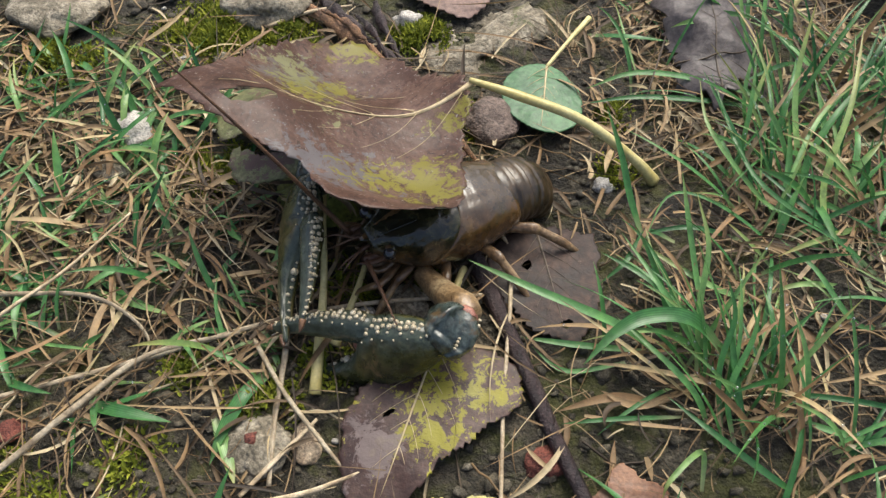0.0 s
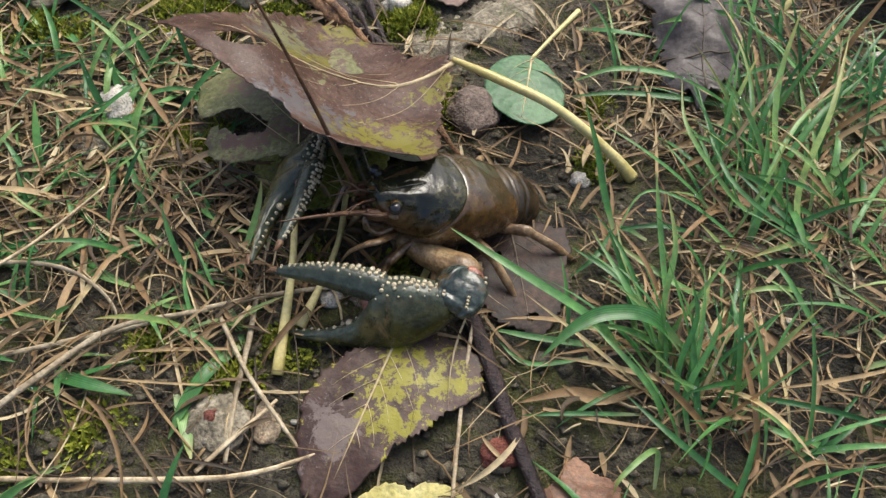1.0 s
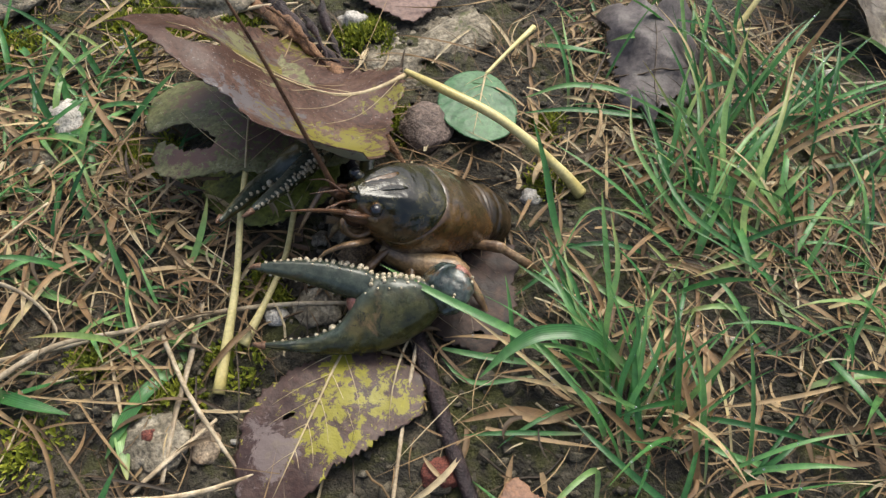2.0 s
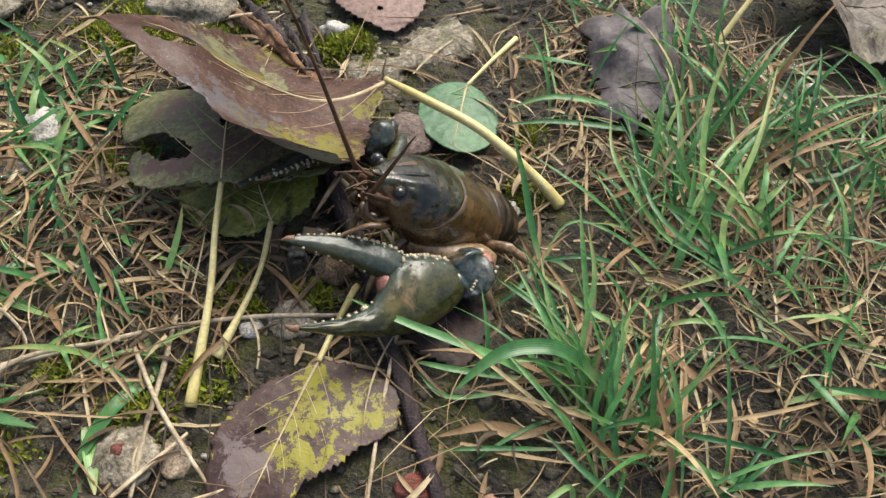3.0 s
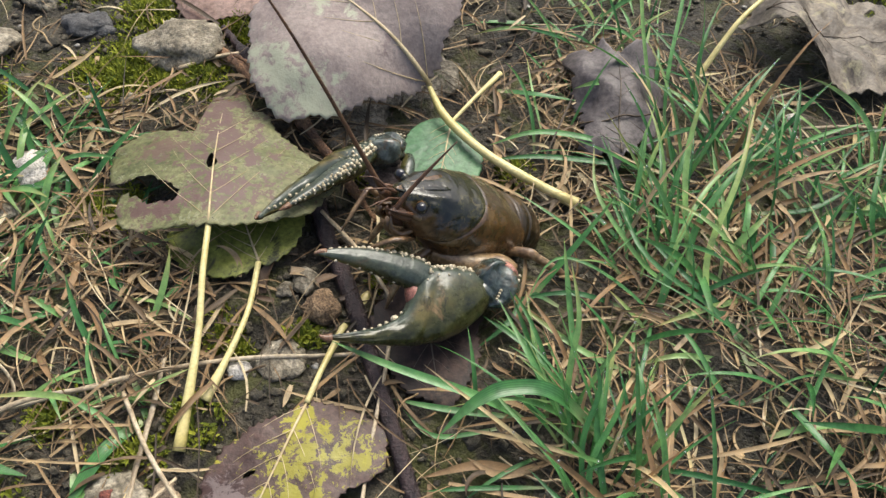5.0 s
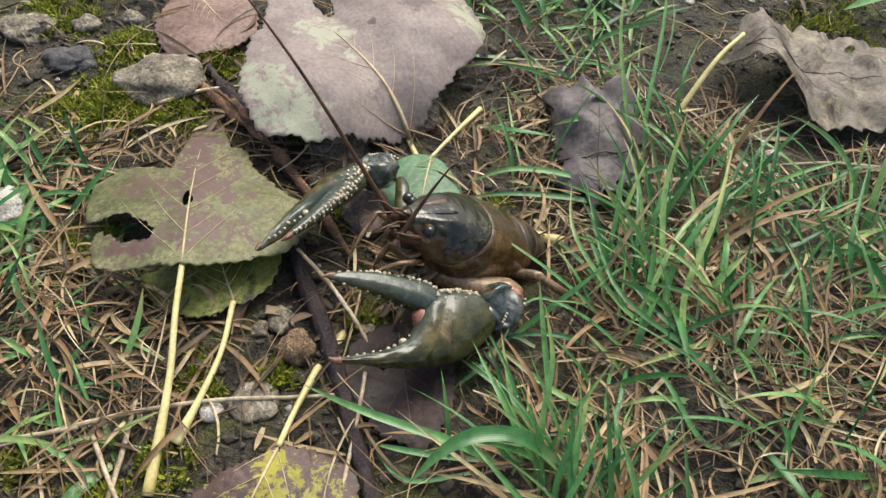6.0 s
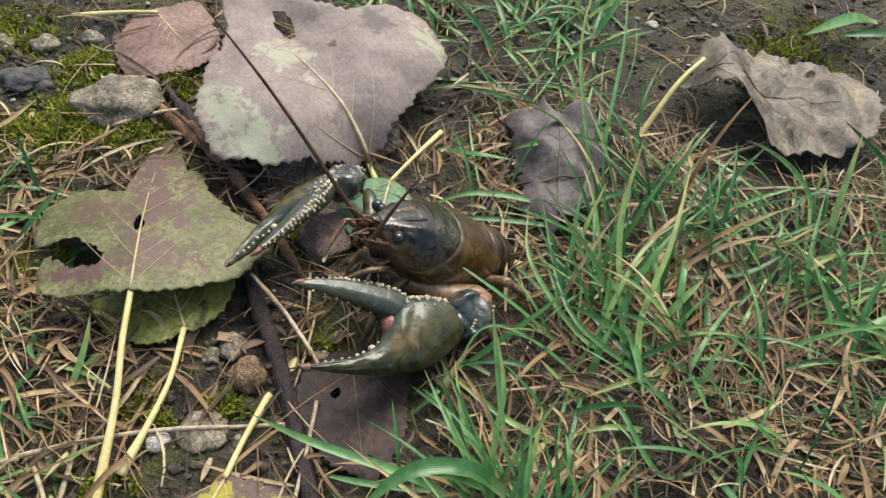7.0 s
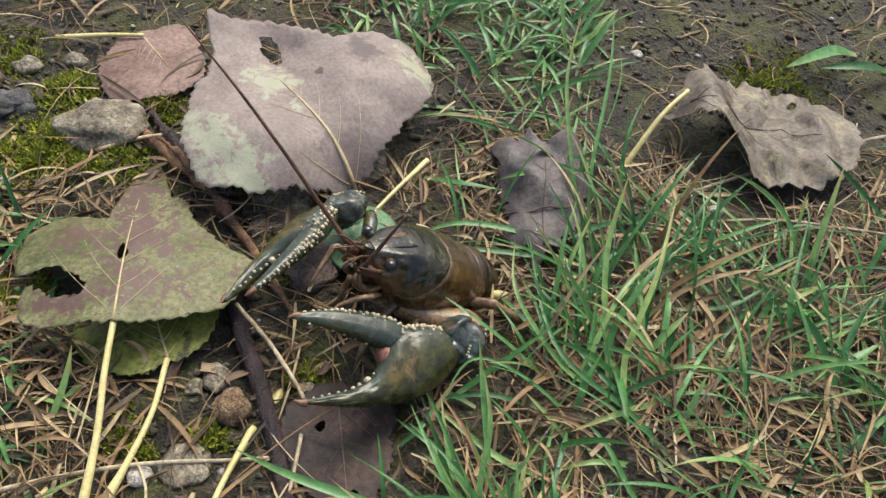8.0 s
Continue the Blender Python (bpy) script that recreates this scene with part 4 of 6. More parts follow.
def hay_make(s, x, y, rn):
    ln = rn.choice((0.006, 0.01, 0.014, 0.02, 0.028, 0.038)) * rn.uniform(0.8, 1.2)
    lie = 420 * noise.noise((x * 14, y * 14, 21)) + rn.gauss(0, 40) + rn.choice((0, 0, 90))
    pts = blade_line(x, y, lie, ln, rn.uniform(0, 16), rn.uniform(5, 40), 6, rn.uniform(0.0004, 0.0055), rn.gauss(0, 42))
    s.strip(pts, rn.choice((0.0003, 0.0004, 0.0004, 0.0005, 0.0006, 0.0008, 0.001, 0.0013, 0.0018)) * (1.0 if ln < 0.03 else 0.7), 0.5, rn.uniform(-1.6, 1.6))


scatter("dead_grass", 9000, (-0.24, 0.33, 0.0, 0.42), hay_keep, hay_make, HAY, "tangled brown dead grass and straw bits", "litter", 5)


def chip_make(s, x, y, rn):
    p = on(x, y, rn.uniform(0.0008, 0.003))
    a, ln = rn.uniform(0, 6.28), rn.uniform(0.003, 0.009)
    d = Vector((math.cos(a), math.sin(a), rn.uniform(-0.1, 0.15)))
    s.strip([p - d * ln, p - d * ln * 0.4, p + d * ln * 0.2, p + d * ln], rn.uniform(0.0009, 0.0024), 0.3, rn.uniform(-1, 1), root=0.9)


def dry_make(s, x, y, rn):
    pts = blade_line(x, y, rn.uniform(0, 360), rn.uniform(0.008, 0.028), rn.uniform(0, 35), rn.uniform(10, 60), 6, rn.uniform(0.001, 0.006), rn.gauss(0, 35))
    s.strip(pts, rn.choice((0.0006, 0.0008, 0.001, 0.0013, 0.0017, 0.0022)), 0.45, rn.uniform(-1.2, 1.2))


scatter("dry_grass", 400, (-0.24, -0.045, 0.08, 0.245), lambda x, y: max(0.0, 0.5 + 0.9 * noise.noise((x * 34, y * 34, 15)) - 0.8 * bare(x, y)), dry_make, DRY, "bent tan and rusty dry grass bits", "litter", 61)
scatter("dry_grass", 230, (0.055, 0.30, 0.05, 0.25), lambda x, y: max(0.0, 0.4 + 0.9 * noise.noise((x * 34, y * 34, 16)) - 0.6 * bare(x, y) + 0.5 * bump_at(x, y, 0.17, 0.125, 0.05, 0.03)), dry_make, DRY, "bent tan and rusty dry grass bits", "litter", 62)
scatter("leaf_chips", 70, (-0.24, 0.33, 0.0, 0.42), lambda x, y: 0.6 - 0.4 * bare(x, y), chip_make, CHIP, "small flakes of dead leaf and bark", "litter", 6)


def shred_make(s, x, y, rn):
    p = on(x, y, rn.uniform(0.0015, 0.006))
    a, ln = rn.uniform(0, 6.28), rn.uniform(0.002, 0.006)
    d, k = Vector((math.cos(a), math.sin(a), rn.uniform(-0.25, 0.35))), rn.uniform(-0.4, 0.4)
    e = Vector((-d.y, d.x, 0.3)) * ln * k
    s.strip([p - d * ln, p - d * ln * 0.5 + e * 0.7, p + e, p + d * ln * 0.5 + e * 0.7, p + d * ln], rn.uniform(0.0015, 0.004), 0.5, rn.uniform(-1.5, 1.5), root=0.9)


scatter("leaf_shreds", 10, (-0.055, 0.055, 0.10, 0.20), lambda x, y: bump_at(x, y, 0.0, 0.15, 0.04, 0.035), shred_make, CHIP, "curled brown shreds of dead leaf", "litter", 66)


def root_make(s, x, y, rn):
    pts = [on(x, y, rn.uniform(0.001, 0.006))]
    a = rn.uniform(0, 6.28)
    for _ in range(9):
        a += rn.uniform(-0.5, 0.5)
        q = pts[-1] + Vector((math.cos(a), math.sin(a), 0)) * 0.003
        q.z = height(q.x, q.y) + max(0.0006, pts[-1].z - height(pts[-1].x, pts[-1].y) + rn.uniform(-0.0015, 0.0012))
        pts.append(q)
    s.tube(pts, rn.uniform(0.00015, 0.0004), 4)


scatter("rootlets", 480, (-0.24, 0.33, 0.0, 0.42), lambda x, y: 0.7 - 0.4 * bare(x, y), root_make, HAY, "fine brown rootlets and fibres", "litter", 7)


def crumb_make(s, x, y, rn):
    r = rn.choice((0.0005, 0.0006, 0.0008, 0.001, 0.0013, 0.0018))
    s.lump(on(x, y, r * 0.2), r, rn.random(), 0.55, (1, rn.uniform(0.6, 1), rn.uniform(0.4, 0.8)), 4, 5)


scatter("soil_crumbs", 7000, (-0.24, 0.33, 0.0, 0.42), lambda x, y: 0.3 + 0.7 * bare(x, y), crumb_make, CRUMB, "crumbs of soil and fine gravel", "gravel", 8)


def short_make(s, x, y, rn):
    pts = blade_line(x, y, rn.gauss(60, 80), rn.uniform(0.012, 0.034), rn.uniform(10, 60), rn.uniform(20, 80), 7, 0.0005, rn.uniform(-40, 40))
    s.strip(pts, rn.uniform(0.0009, 0.0026), 0.45, rn.uniform(-1, 1))


def left_keep(x, y):
    return max(0.0, 0.2 + 0.9 * noise.noise((x * 26, y * 26, 9)) + 0.5 * bump_at(x, y, -0.125, 0.17, 0.05, 0.06) + 0.35 * bump_at(x, y, -0.085, 0.13, 0.04, 0.035) - 0.7 * bare(x, y))


scatter("short_grass", 360, (-0.24, -0.045, 0.03, 0.26), left_keep, short_make, GRASS, "short trodden green grass among litter", "grass", 9)


def right_make(s, x, y, rn):
    pts = blade_line(x, y, rn.gauss(105, 85), rn.uniform(0.016, 0.050), rn.uniform(8, 70), rn.uniform(15, 80), 10, 0.0005, rn.uniform(-35, 35))
    s.strip(pts, rn.choice((0.0007, 0.001, 0.0013, 0.0016, 0.002, 0.0024)), 0.4, rn.uniform(-1.4, 1.4))


def right_keep(x, y):
    if busy(x, y) or x < 0.045 + 0.02 * (y > 0.14):
        return 0.0
    return max(0.0, 0.35 + 0.9 * noise.noise((x * 24, y * 24, 2)) - 0.8 * bare(x, y) - 0.8 * bump_at(x, y, 0.18, 0.24, 0.05, 0.025)) * (0.7 if y < 0.135 else 1.0)


scatter("meadow_grass", 480, (0.045, 0.33, 0.02, 0.30), right_keep, right_make, GRASS, "green grass blades growing through litter", "grass", 10)
scatter("short_grass", 200, (0.02, 0.13, 0.295, 0.37), lambda x, y: max(0.0, 0.5 + noise.noise((x * 30, y * 30, 12))), short_make, GRASS, "low green grass on far soil", "grass", 11)


def moss_patch(name, cx, cy, r, count, seed, label):
    def make(s, x, y, rn):
        d = math.hypot(x - cx, y - cy) / r
        h = rn.uniform(0.002, 0.0045) * (1.35 - d)
        s.strip(blade_line(x, y, rn.uniform(0, 360), h, rn.uniform(40, 85), 40, 3, 0.0004 + 0.0022 * max(0, 1 - d) * (0.5 + noise.noise((x * 150, y * 150, 0)))), rn.uniform(0.0005, 0.0012), 0.5)
    scatter(name, int(count * 2.2), (cx - r, cx + r, cy - r, cy + r), lambda x, y: max(0.0, 1 - (math.hypot(x - cx, y - cy) / r) ** 2) * (0.5 + 1.1 * noise.noise((x * 95, y * 95, seed))), make, MOSS, label, "moss", seed)


for k, (mx, my, mr, mc) in enumerate([(-0.090, 0.237, 0.026, 900), (-0.089, 0.273, 0.016, 420), (-0.050, 0.268, 0.012, 260), (-0.058, 0.236, 0.014, 320), (-0.033, 0.128, 0.010, 150), (0.009, 0.196, 0.013, 260), (-0.078, 0.172, 0.016, 420),
                                      (-0.122, 0.295, 0.022, 380), (-0.010, 0.238, 0.015, 520), (-0.149, 0.228, 0.025, 500), (-0.112, 0.062, 0.018, 160), (-0.085, 0.069, 0.014, 120), (-0.085, 0.243, 0.022, 420), (0.060, 0.172, 0.010, 130), (0.215, 0.31, 0.03, 300), (-0.0255, 0.1215, 0.006, 90), (-0.052, 0.086, 0.014, 200), (-0.034, 0.098, 0.010, 130), (-0.006, 0.126, 0.010, 120), (-0.075, 0.098, 0.012, 140), (0.020, 0.150, 0.010, 110), (0.062, 0.196, 0.009, 100)]):
    moss_patch("moss", mx, my, mr, mc, 40 + k, "yellow-green cushion of moss on soil")


def tuft(x, y, count, length, label, seed, lean=(110, 60), rise=(25, 80), width=(0.0011, 0.0025), spread=0.005):
    thing = empty("grass_tuft", Matrix.Translation(on(x, y)))
    rn = random.Random(seed)
    inv = Vector(on(x, y))
    for _ in range(count):
        s = Soup()
        pts = blade_line(x + rn.gauss(0, spread), y + rn.gauss(0, spread), rn.gauss(*lean), rn.uniform(0.55, 1.1) * length, rn.uniform(*rise), rn.uniform(25, 95), 10, 0, rn.uniform(-25, 25))
        s.strip([p - inv for p in pts], rn.uniform(*width), 0.4, rn.uniform(-1.3, 1.3))
        part("blade", s.mesh("blade", GRASS_OB if rn.random() < 0.8 else HAY_OB), thing)
        for _ in range(2):
            DROPS.append(pts[rn.randrange(3, 10)].copy())
    return tagged(thing, label, "grass", "grass tufts")


DROPS = []


def per_object(mat, name):
    """The same blade material, but with its colour varied from object to object."""
    m = mat.copy()
    m.name = name
    nt = m.node_tree
    geo = next(n for n in nt.nodes if n.bl_idname == "ShaderNodeNewGeometry")
    info = nt.nodes.new("ShaderNodeObjectInfo")
    for l in list(nt.links):
        if l.from_node == geo:
            nt.links.new(info.outputs["Random"], l.to_socket)
    return m


GRASS_OB, HAY_OB = per_object(GRASS, "tuft_green"), per_object(DRY, "tuft_dry")
for k, (tx, ty, tn, tl, la, ls, r0, r1) in enumerate([
        (0.080, 0.089, 22, 0.054, 120, 55, 35, 84), (0.088, 0.080, 18, 0.050, 105, 65, 30, 82), (0.072, 0.100, 13, 0.046, 150, 45, 20, 70), (0.105, 0.070, 12, 0.048, 95, 60, 30, 78), (0.092, 0.094, 12, 0.044, 75, 60, 25, 75),
        (0.130, 0.203, 7, 0.062, 95, 50, 50, 84), (0.121, 0.199, 7, 0.056, 115, 45, 45, 82), (0.143, 0.190, 8, 0.054, 65, 50, 35, 78), (0.118, 0.180, 8, 0.050, 110, 70, 30, 75), (0.153, 0.200, 6, 0.048, 60, 50, 35, 75), (0.136, 0.174, 9, 0.050, 90, 60, 30, 78), (0.112, 0.166, 9, 0.050, 110, 60, 25, 75),
        (0.100, 0.155, 10, 0.048, 120, 55, 25, 75), (0.165, 0.186, 10, 0.044, 65, 60, 20, 70), (0.180, 0.167, 12, 0.042, 90, 80, 15, 65), (0.132, 0.150, 9, 0.044, 110, 70, 20, 70), (0.190, 0.192, 11, 0.040, 65, 70, 15, 65), (0.215, 0.180, 11, 0.040, 80, 80, 15, 65),
        (0.205, 0.150, 12, 0.042, 90, 80, 15, 65), (0.170, 0.140, 9, 0.040, 100, 80, 15, 60), (0.190, 0.120, 10, 0.040, 90, 80, 15, 65), (0.225, 0.130, 10, 0.040, 90, 80, 15, 65), (0.235, 0.165, 10, 0.040, 90, 80, 15, 65), (0.150, 0.160, 8, 0.040, 80, 80, 15, 65),
        (-0.118, 0.185, 9, 0.032, 60, 60, 20, 60), (-0.132, 0.150, 9, 0.030, 60, 70, 20, 60), (-0.100, 0.086, 9, 0.026, 60, 90, 10, 45), (-0.104, 0.207, 8, 0.028, 80, 50, 20, 60), (-0.135, 0.120, 8, 0.028, 60, 70, 15, 50), (-0.092, 0.172, 7, 0.026, 100, 60, 20, 60), (-0.112, 0.158, 7, 0.026, 40, 80, 10, 45)]):
    tuft(tx, ty, tn, tl, "tuft of green grass blades with a few dry ones" if tx > 0 else "small tuft of trodden green grass", 100 + k, (la, ls), (r0, r1), (0.0008, 0.0019) if tx > 0 else (0.0012, 0.0026))


def grown_blade(name, pts, width, label, mat=None, group="long grass blades", fold=0.4, twist=0.4):
    s = Soup()
    o = Vector(pts[0])
    s.strip([p - o for p in smooth_line(pts, 6)], width * MM, fold, twist)
    ob = new(name, s.mesh(name, mat or GRASS_OB))
    ob.matrix_basis = Matrix.Translation(o)
    return tagged(ob, label, "grass", group)


PUSHED = grown_blade("long_grass", [on(0.0640, 0.0995, 0.002), (0.0513, 0.1030, 0.016), (0.0251, 0.1126, 0.022), (0.0073, 0.1231, 0.020)], 2.6, "long dark green blade reaching over the claw")
grown_blade("long_grass", [on(0.085, 0.094, 0.002), (0.0680, 0.0985, 0.028), (0.0548, 0.0983, 0.032), (0.0453, 0.0941, 0.031), (0.0364, 0.0861, 0.028)], 4.2, "broad pale green blade bending down")
BENT = grown_blade("long_grass", [on(0.064, 0.140, 0.002), (0.060, 0.152, 0.012), (0.057, 0.163, 0.020), (0.0525, 0.176, 0.028)], 2.2, "narrow green blade with a pale stripe")
grown_blade("long_grass", [on(0.120, 0.200, 0.001), (0.095, 0.207, 0.008), (0.070, 0.209, 0.010), (0.052, 0.205, 0.006)], 2.4, "long green blade lying towards a round leaf")
grown_blade("long_grass", [on(0.118, 0.196, 0.001), (0.095, 0.198, 0.007), (0.070, 0.199, 0.008), (0.050, 0.1985, 0.005)], 2.2, "long pale green blade lying flat")
grown_blade("long_grass", [on(0.0560, 0.238, 0.002), (0.070, 0.230, 0.008), (0.088, 0.229, 0.006)], 3.0, "green blade beside a grey leaf")
grown_blade("long_grass", [on(0.2600, 0.330, 0.002), (0.240, 0.320, 0.012), (0.2125, 0.3032, 0.014)], 6.0, "broad pale green blade far out on soil")
grown_blade("long_grass", [on(0.2750, 0.318, 0.002), (0.255, 0.313, 0.010), (0.232, 0.312, 0.008)], 5.0, "broad pale green blade far out on soil")
grown_blade("long_grass", [on(-0.0650, 0.083, 0.001), (-0.0600, 0.072, 0.003), (-0.0560, 0.062, 0.003)], 3.6, "limp green blade over soil")
grown_blade("long_grass", [on(-0.0495, 0.098, 0.001), (-0.0560, 0.088, 0.005), (-0.0610, 0.078, 0.004), (-0.0640, 0.068, 0.002)], 4.0, "limp blue-green blade folded over soil")
grown_blade("long_grass", [on(-0.1020, 0.0860, 0.001), (-0.0900, 0.0820, 0.006), (-0.0760, 0.0795, 0.004)], 4.0, "broad pale green blade lying flat")
grown_blade("long_grass", [on(0.132, 0.12, 0.001), (0.12, 0.134, 0.015), (0.097, 0.154, 0.021), (0.091, 0.198, 0.022)], 1.7, "long green blade curving over other grass")
grown_blade("long_grass", [on(0.116, 0.149, 0.001), (0.116, 0.185, 0.025), (0.124, 0.212, 0.04)], 1.9, "upright bright green blade")
grown_blade("long_grass", [on(0.128, 0.157, 0.001), (0.131, 0.175, 0.022), (0.148, 0.209, 0.034)], 2.0, "upright bright green blade")
grown_blade("long_grass", [on(0.116, 0.149, 0.001), (0.118, 0.163, 0.016), (0.13, 0.179, 0.024), (0.148, 0.196, 0.026)], 2.3, "broad green blade leaning over")
grown_blade("long_grass", [on(0.104, 0.181, 0.001), (0.106, 0.189, 0.016), (0.114, 0.205, 0.024)], 1.7, "upright green blade beside a grey leaf")
grown_blade("long_grass", [on(0.106, 0.183, 0.001), (0.103, 0.192, 0.018), (0.109, 0.211, 0.028)], 1.4, "thin upright green blade")
grown_blade("long_grass", [on(0.079, 0.091, 0.001), (0.07, 0.099, 0.016), (0.061, 0.113, 0.023), (0.053, 0.131, 0.022)], 1.9, "long green blade leaning out of a tuft")
grown_blade("long_grass", [on(0.073, 0.091, 0.001), (0.073, 0.109, 0.019), (0.075, 0.122, 0.029), (0.073, 0.137, 0.034)], 1.7, "upright narrow green blade")
grown_blade("long_grass", [on(0.097, 0.129, 0.001), (0.1, 0.136, 0.011), (0.083, 0.147, 0.017), (0.07, 0.148, 0.017), (0.06, 0.13, 0.012)], 1.1, "thin grey-green blade bent in an arch")
grown_blade("long_grass", [on(0.133, 0.108, 0.001), (0.121, 0.107, 0.01), (0.112, 0.124, 0.013), (0.104, 0.136, 0.012)], 1.7, "green blade lying across litter")
grown_blade("long_grass", [on(0.131, 0.118, 0.001), (0.122, 0.12, 0.009), (0.107, 0.12, 0.011), (0.092, 0.117, 0.006)], 1.9, "pale green blade arching over bare soil")
grown_blade("long_grass", [on(0.095, 0.06, 0.001), (0.086, 0.061, 0.012), (0.071, 0.072, 0.016), (0.061, 0.083, 0.014)], 1.9, "green blade leaning out of a tuft")
grown_blade("long_grass", [on(0.123, 0.073, 0.001), (0.108, 0.076, 0.006), (0.097, 0.081, 0.005)], 2.0, "green blade lying on bare soil")
grown_blade("long_grass", [on(0.06, 0.102, 0.001), (0.039, 0.103, 0.005), (0.023, 0.106, 0.004)], 2.0, "dark green blade lying on soil")
grown_blade("long_grass", [on(0.056, 0.099, 0.001), (0.036, 0.095, 0.004), (0.026, 0.103, 0.004)], 1.4, "dark thin green blade lying on soil")
grown_blade("long_grass", [on(0.068, 0.082, 0.001), (0.047, 0.08, 0.005), (0.033, 0.079, 0.004)], 1.4, "green blade lying by the twig")
grown_blade("long_grass", [on(0.081, 0.072, 0.001), (0.078, 0.084, 0.013), (0.085, 0.097, 0.02), (0.088, 0.106, 0.024)], 1.7, "green blade rising from a tuft")
grown_blade("long_grass", [on(0.075, 0.077, 0.001), (0.07, 0.084, 0.011), (0.062, 0.092, 0.016), (0.049, 0.107, 0.016)], 1.9, "green blade leaning out of a tuft")
grown_blade("long_grass", [on(0.078, 0.075, 0.001), (0.076, 0.09, 0.015), (0.08, 0.102, 0.024), (0.078, 0.111, 0.03)], 1.6, "upright green blade of a tuft")
grown_blade("long_grass", [on(0.07, 0.061, 0.001), (0.069, 0.069, 0.01), (0.059, 0.061, 0.012), (0.057, 0.057, 0.008)], 1.6, "green blade bending down to the soil")
grown_blade("long_grass", [on(0.122, 0.145, 0.001), (0.105, 0.147, 0.012), (0.092, 0.159, 0.02), (0.085, 0.173, 0.024), (0.086, 0.192, 0.024)], 1.6, "long pale green blade curving upwards")
grown_blade("long_grass", [on(0.129, 0.115, 0.001), (0.124, 0.135, 0.012), (0.112, 0.146, 0.016), (0.1, 0.165, 0.014)], 2.0, "broad green blade lying over litter")
grown_blade("long_grass", [on(0.12, 0.131, 0.001), (0.12, 0.152, 0.017), (0.131, 0.177, 0.028), (0.141, 0.207, 0.034)], 2.0, "tall bright green blade")
grown_blade("long_grass", [on(0.112, 0.146, 0.001), (0.109, 0.152, 0.017), (0.122, 0.175, 0.024), (0.143, 0.195, 0.022)], 1.7, "green blade leaning over")
grown_blade("long_grass", [on(0.173, 0.195, 0.001), (0.192, 0.214, 0.011), (0.208, 0.212, 0.013), (0.231, 0.215, 0.008)], 1.2, "thin grey-green arching blade")
grown_blade("long_grass", [on(0.184, 0.165, 0.001), (0.18, 0.176, 0.016), (0.192, 0.208, 0.024)], 1.9, "upright green blade")
grown_blade("long_grass", [on(0.116, 0.219, 0.001), (0.11, 0.237, 0.02), (0.108, 0.263, 0.035), (0.114, 0.289, 0.046)], 1.4, "tall thin green blade")
grown_blade("long_grass", [on(0.118, 0.214, 0.001), (0.117, 0.23, 0.021), (0.124, 0.263, 0.036), (0.127, 0.294, 0.048)], 1.4, "tall thin green blade")
grown_blade("long_grass", [on(0.135, 0.225, 0.001), (0.126, 0.241, 0.015), (0.111, 0.264, 0.02)], 1.4, "thin green blade leaning over")
grown_blade("long_grass", [on(0.131, 0.218, 0.001), (0.132, 0.244, 0.018), (0.142, 0.268, 0.026)], 1.4, "thin green blade")
grown_blade("long_grass", [on(0.173, 0.137, 0.001), (0.174, 0.134, 0.006), (0.178, 0.122, 0.007), (0.184, 0.116, 0.004)], 1.7, "bluish green blade lying on litter")
grown_blade("long_grass", [on(0.184, 0.152, 0.001), (0.197, 0.158, 0.01), (0.212, 0.166, 0.012)], 3.1, "broad fresh green blade")
grown_blade("long_grass", [on(0.144, 0.179, 0.001), (0.162, 0.179, 0.009), (0.18, 0.189, 0.01)], 2.2, "mottled green blade lying across grass")
grown_blade("long_grass", [on(0.074, 0.139, 0.001), (0.065, 0.141, 0.008), (0.056, 0.129, 0.009), (0.048, 0.123, 0.006)], 1.9, "green blade beside the claw")
grown_blade("long_grass", [on(0.078, 0.112, 0.001), (0.075, 0.134, 0.017), (0.073, 0.151, 0.026)], 1.7, "upright green blade before the claw")
grown_blade("long_grass", [on(0.094, 0.116, 0.001), (0.078, 0.122, 0.01), (0.059, 0.139, 0.008)], 2.0, "green blade lying towards the animal")
grown_blade("long_grass", [on(0.073, 0.111, 0.001), (0.063, 0.121, 0.011), (0.049, 0.132, 0.01)], 2.2, "green blade lying towards the animal")
grown_blade("long_grass", [on(0.096, 0.138, 0.001), (0.078, 0.14, 0.012), (0.061, 0.14, 0.008)], 1.7, "green blade arching towards the claw")
grown_blade("dry_grass", [on(0.148, 0.2, 0.001), (0.155, 0.174, 0.009), (0.157, 0.167, 0.006)], 2.2, "yellow dry blade bent over grass", HAY_OB)
grown_blade("dry_grass", [on(0.086, 0.16, 0.001), (0.096, 0.152, 0.005), (0.112, 0.136, 0.006), (0.122, 0.134, 0.004)], 1.9, "tan dry blade lying over grass", HAY_OB)
grown_blade("dry_grass", [on(0.116, 0.159, 0.001), (0.134, 0.158, 0.006), (0.149, 0.155, 0.005)], 1.1, "thin yellow dry stem", HAY_OB)
grown_blade("dry_grass", [on(0.13, 0.16, 0.001), (0.133, 0.146, 0.004), (0.137, 0.143, 0.003)], 2.3, "flat orange-brown dry blade", HAY_OB)
grown_blade("dry_grass", [on(0.144, 0.176, 0.001), (0.145, 0.156, 0.006), (0.139, 0.139, 0.004)], 1.1, "bent tan dry stem", HAY_OB)
grown_blade("dry_grass", [on(0.099, 0.112, 0.001), (0.1, 0.122, 0.005), (0.102, 0.131, 0.006)], 1.9, "bundle of orange dry blades", HAY_OB)
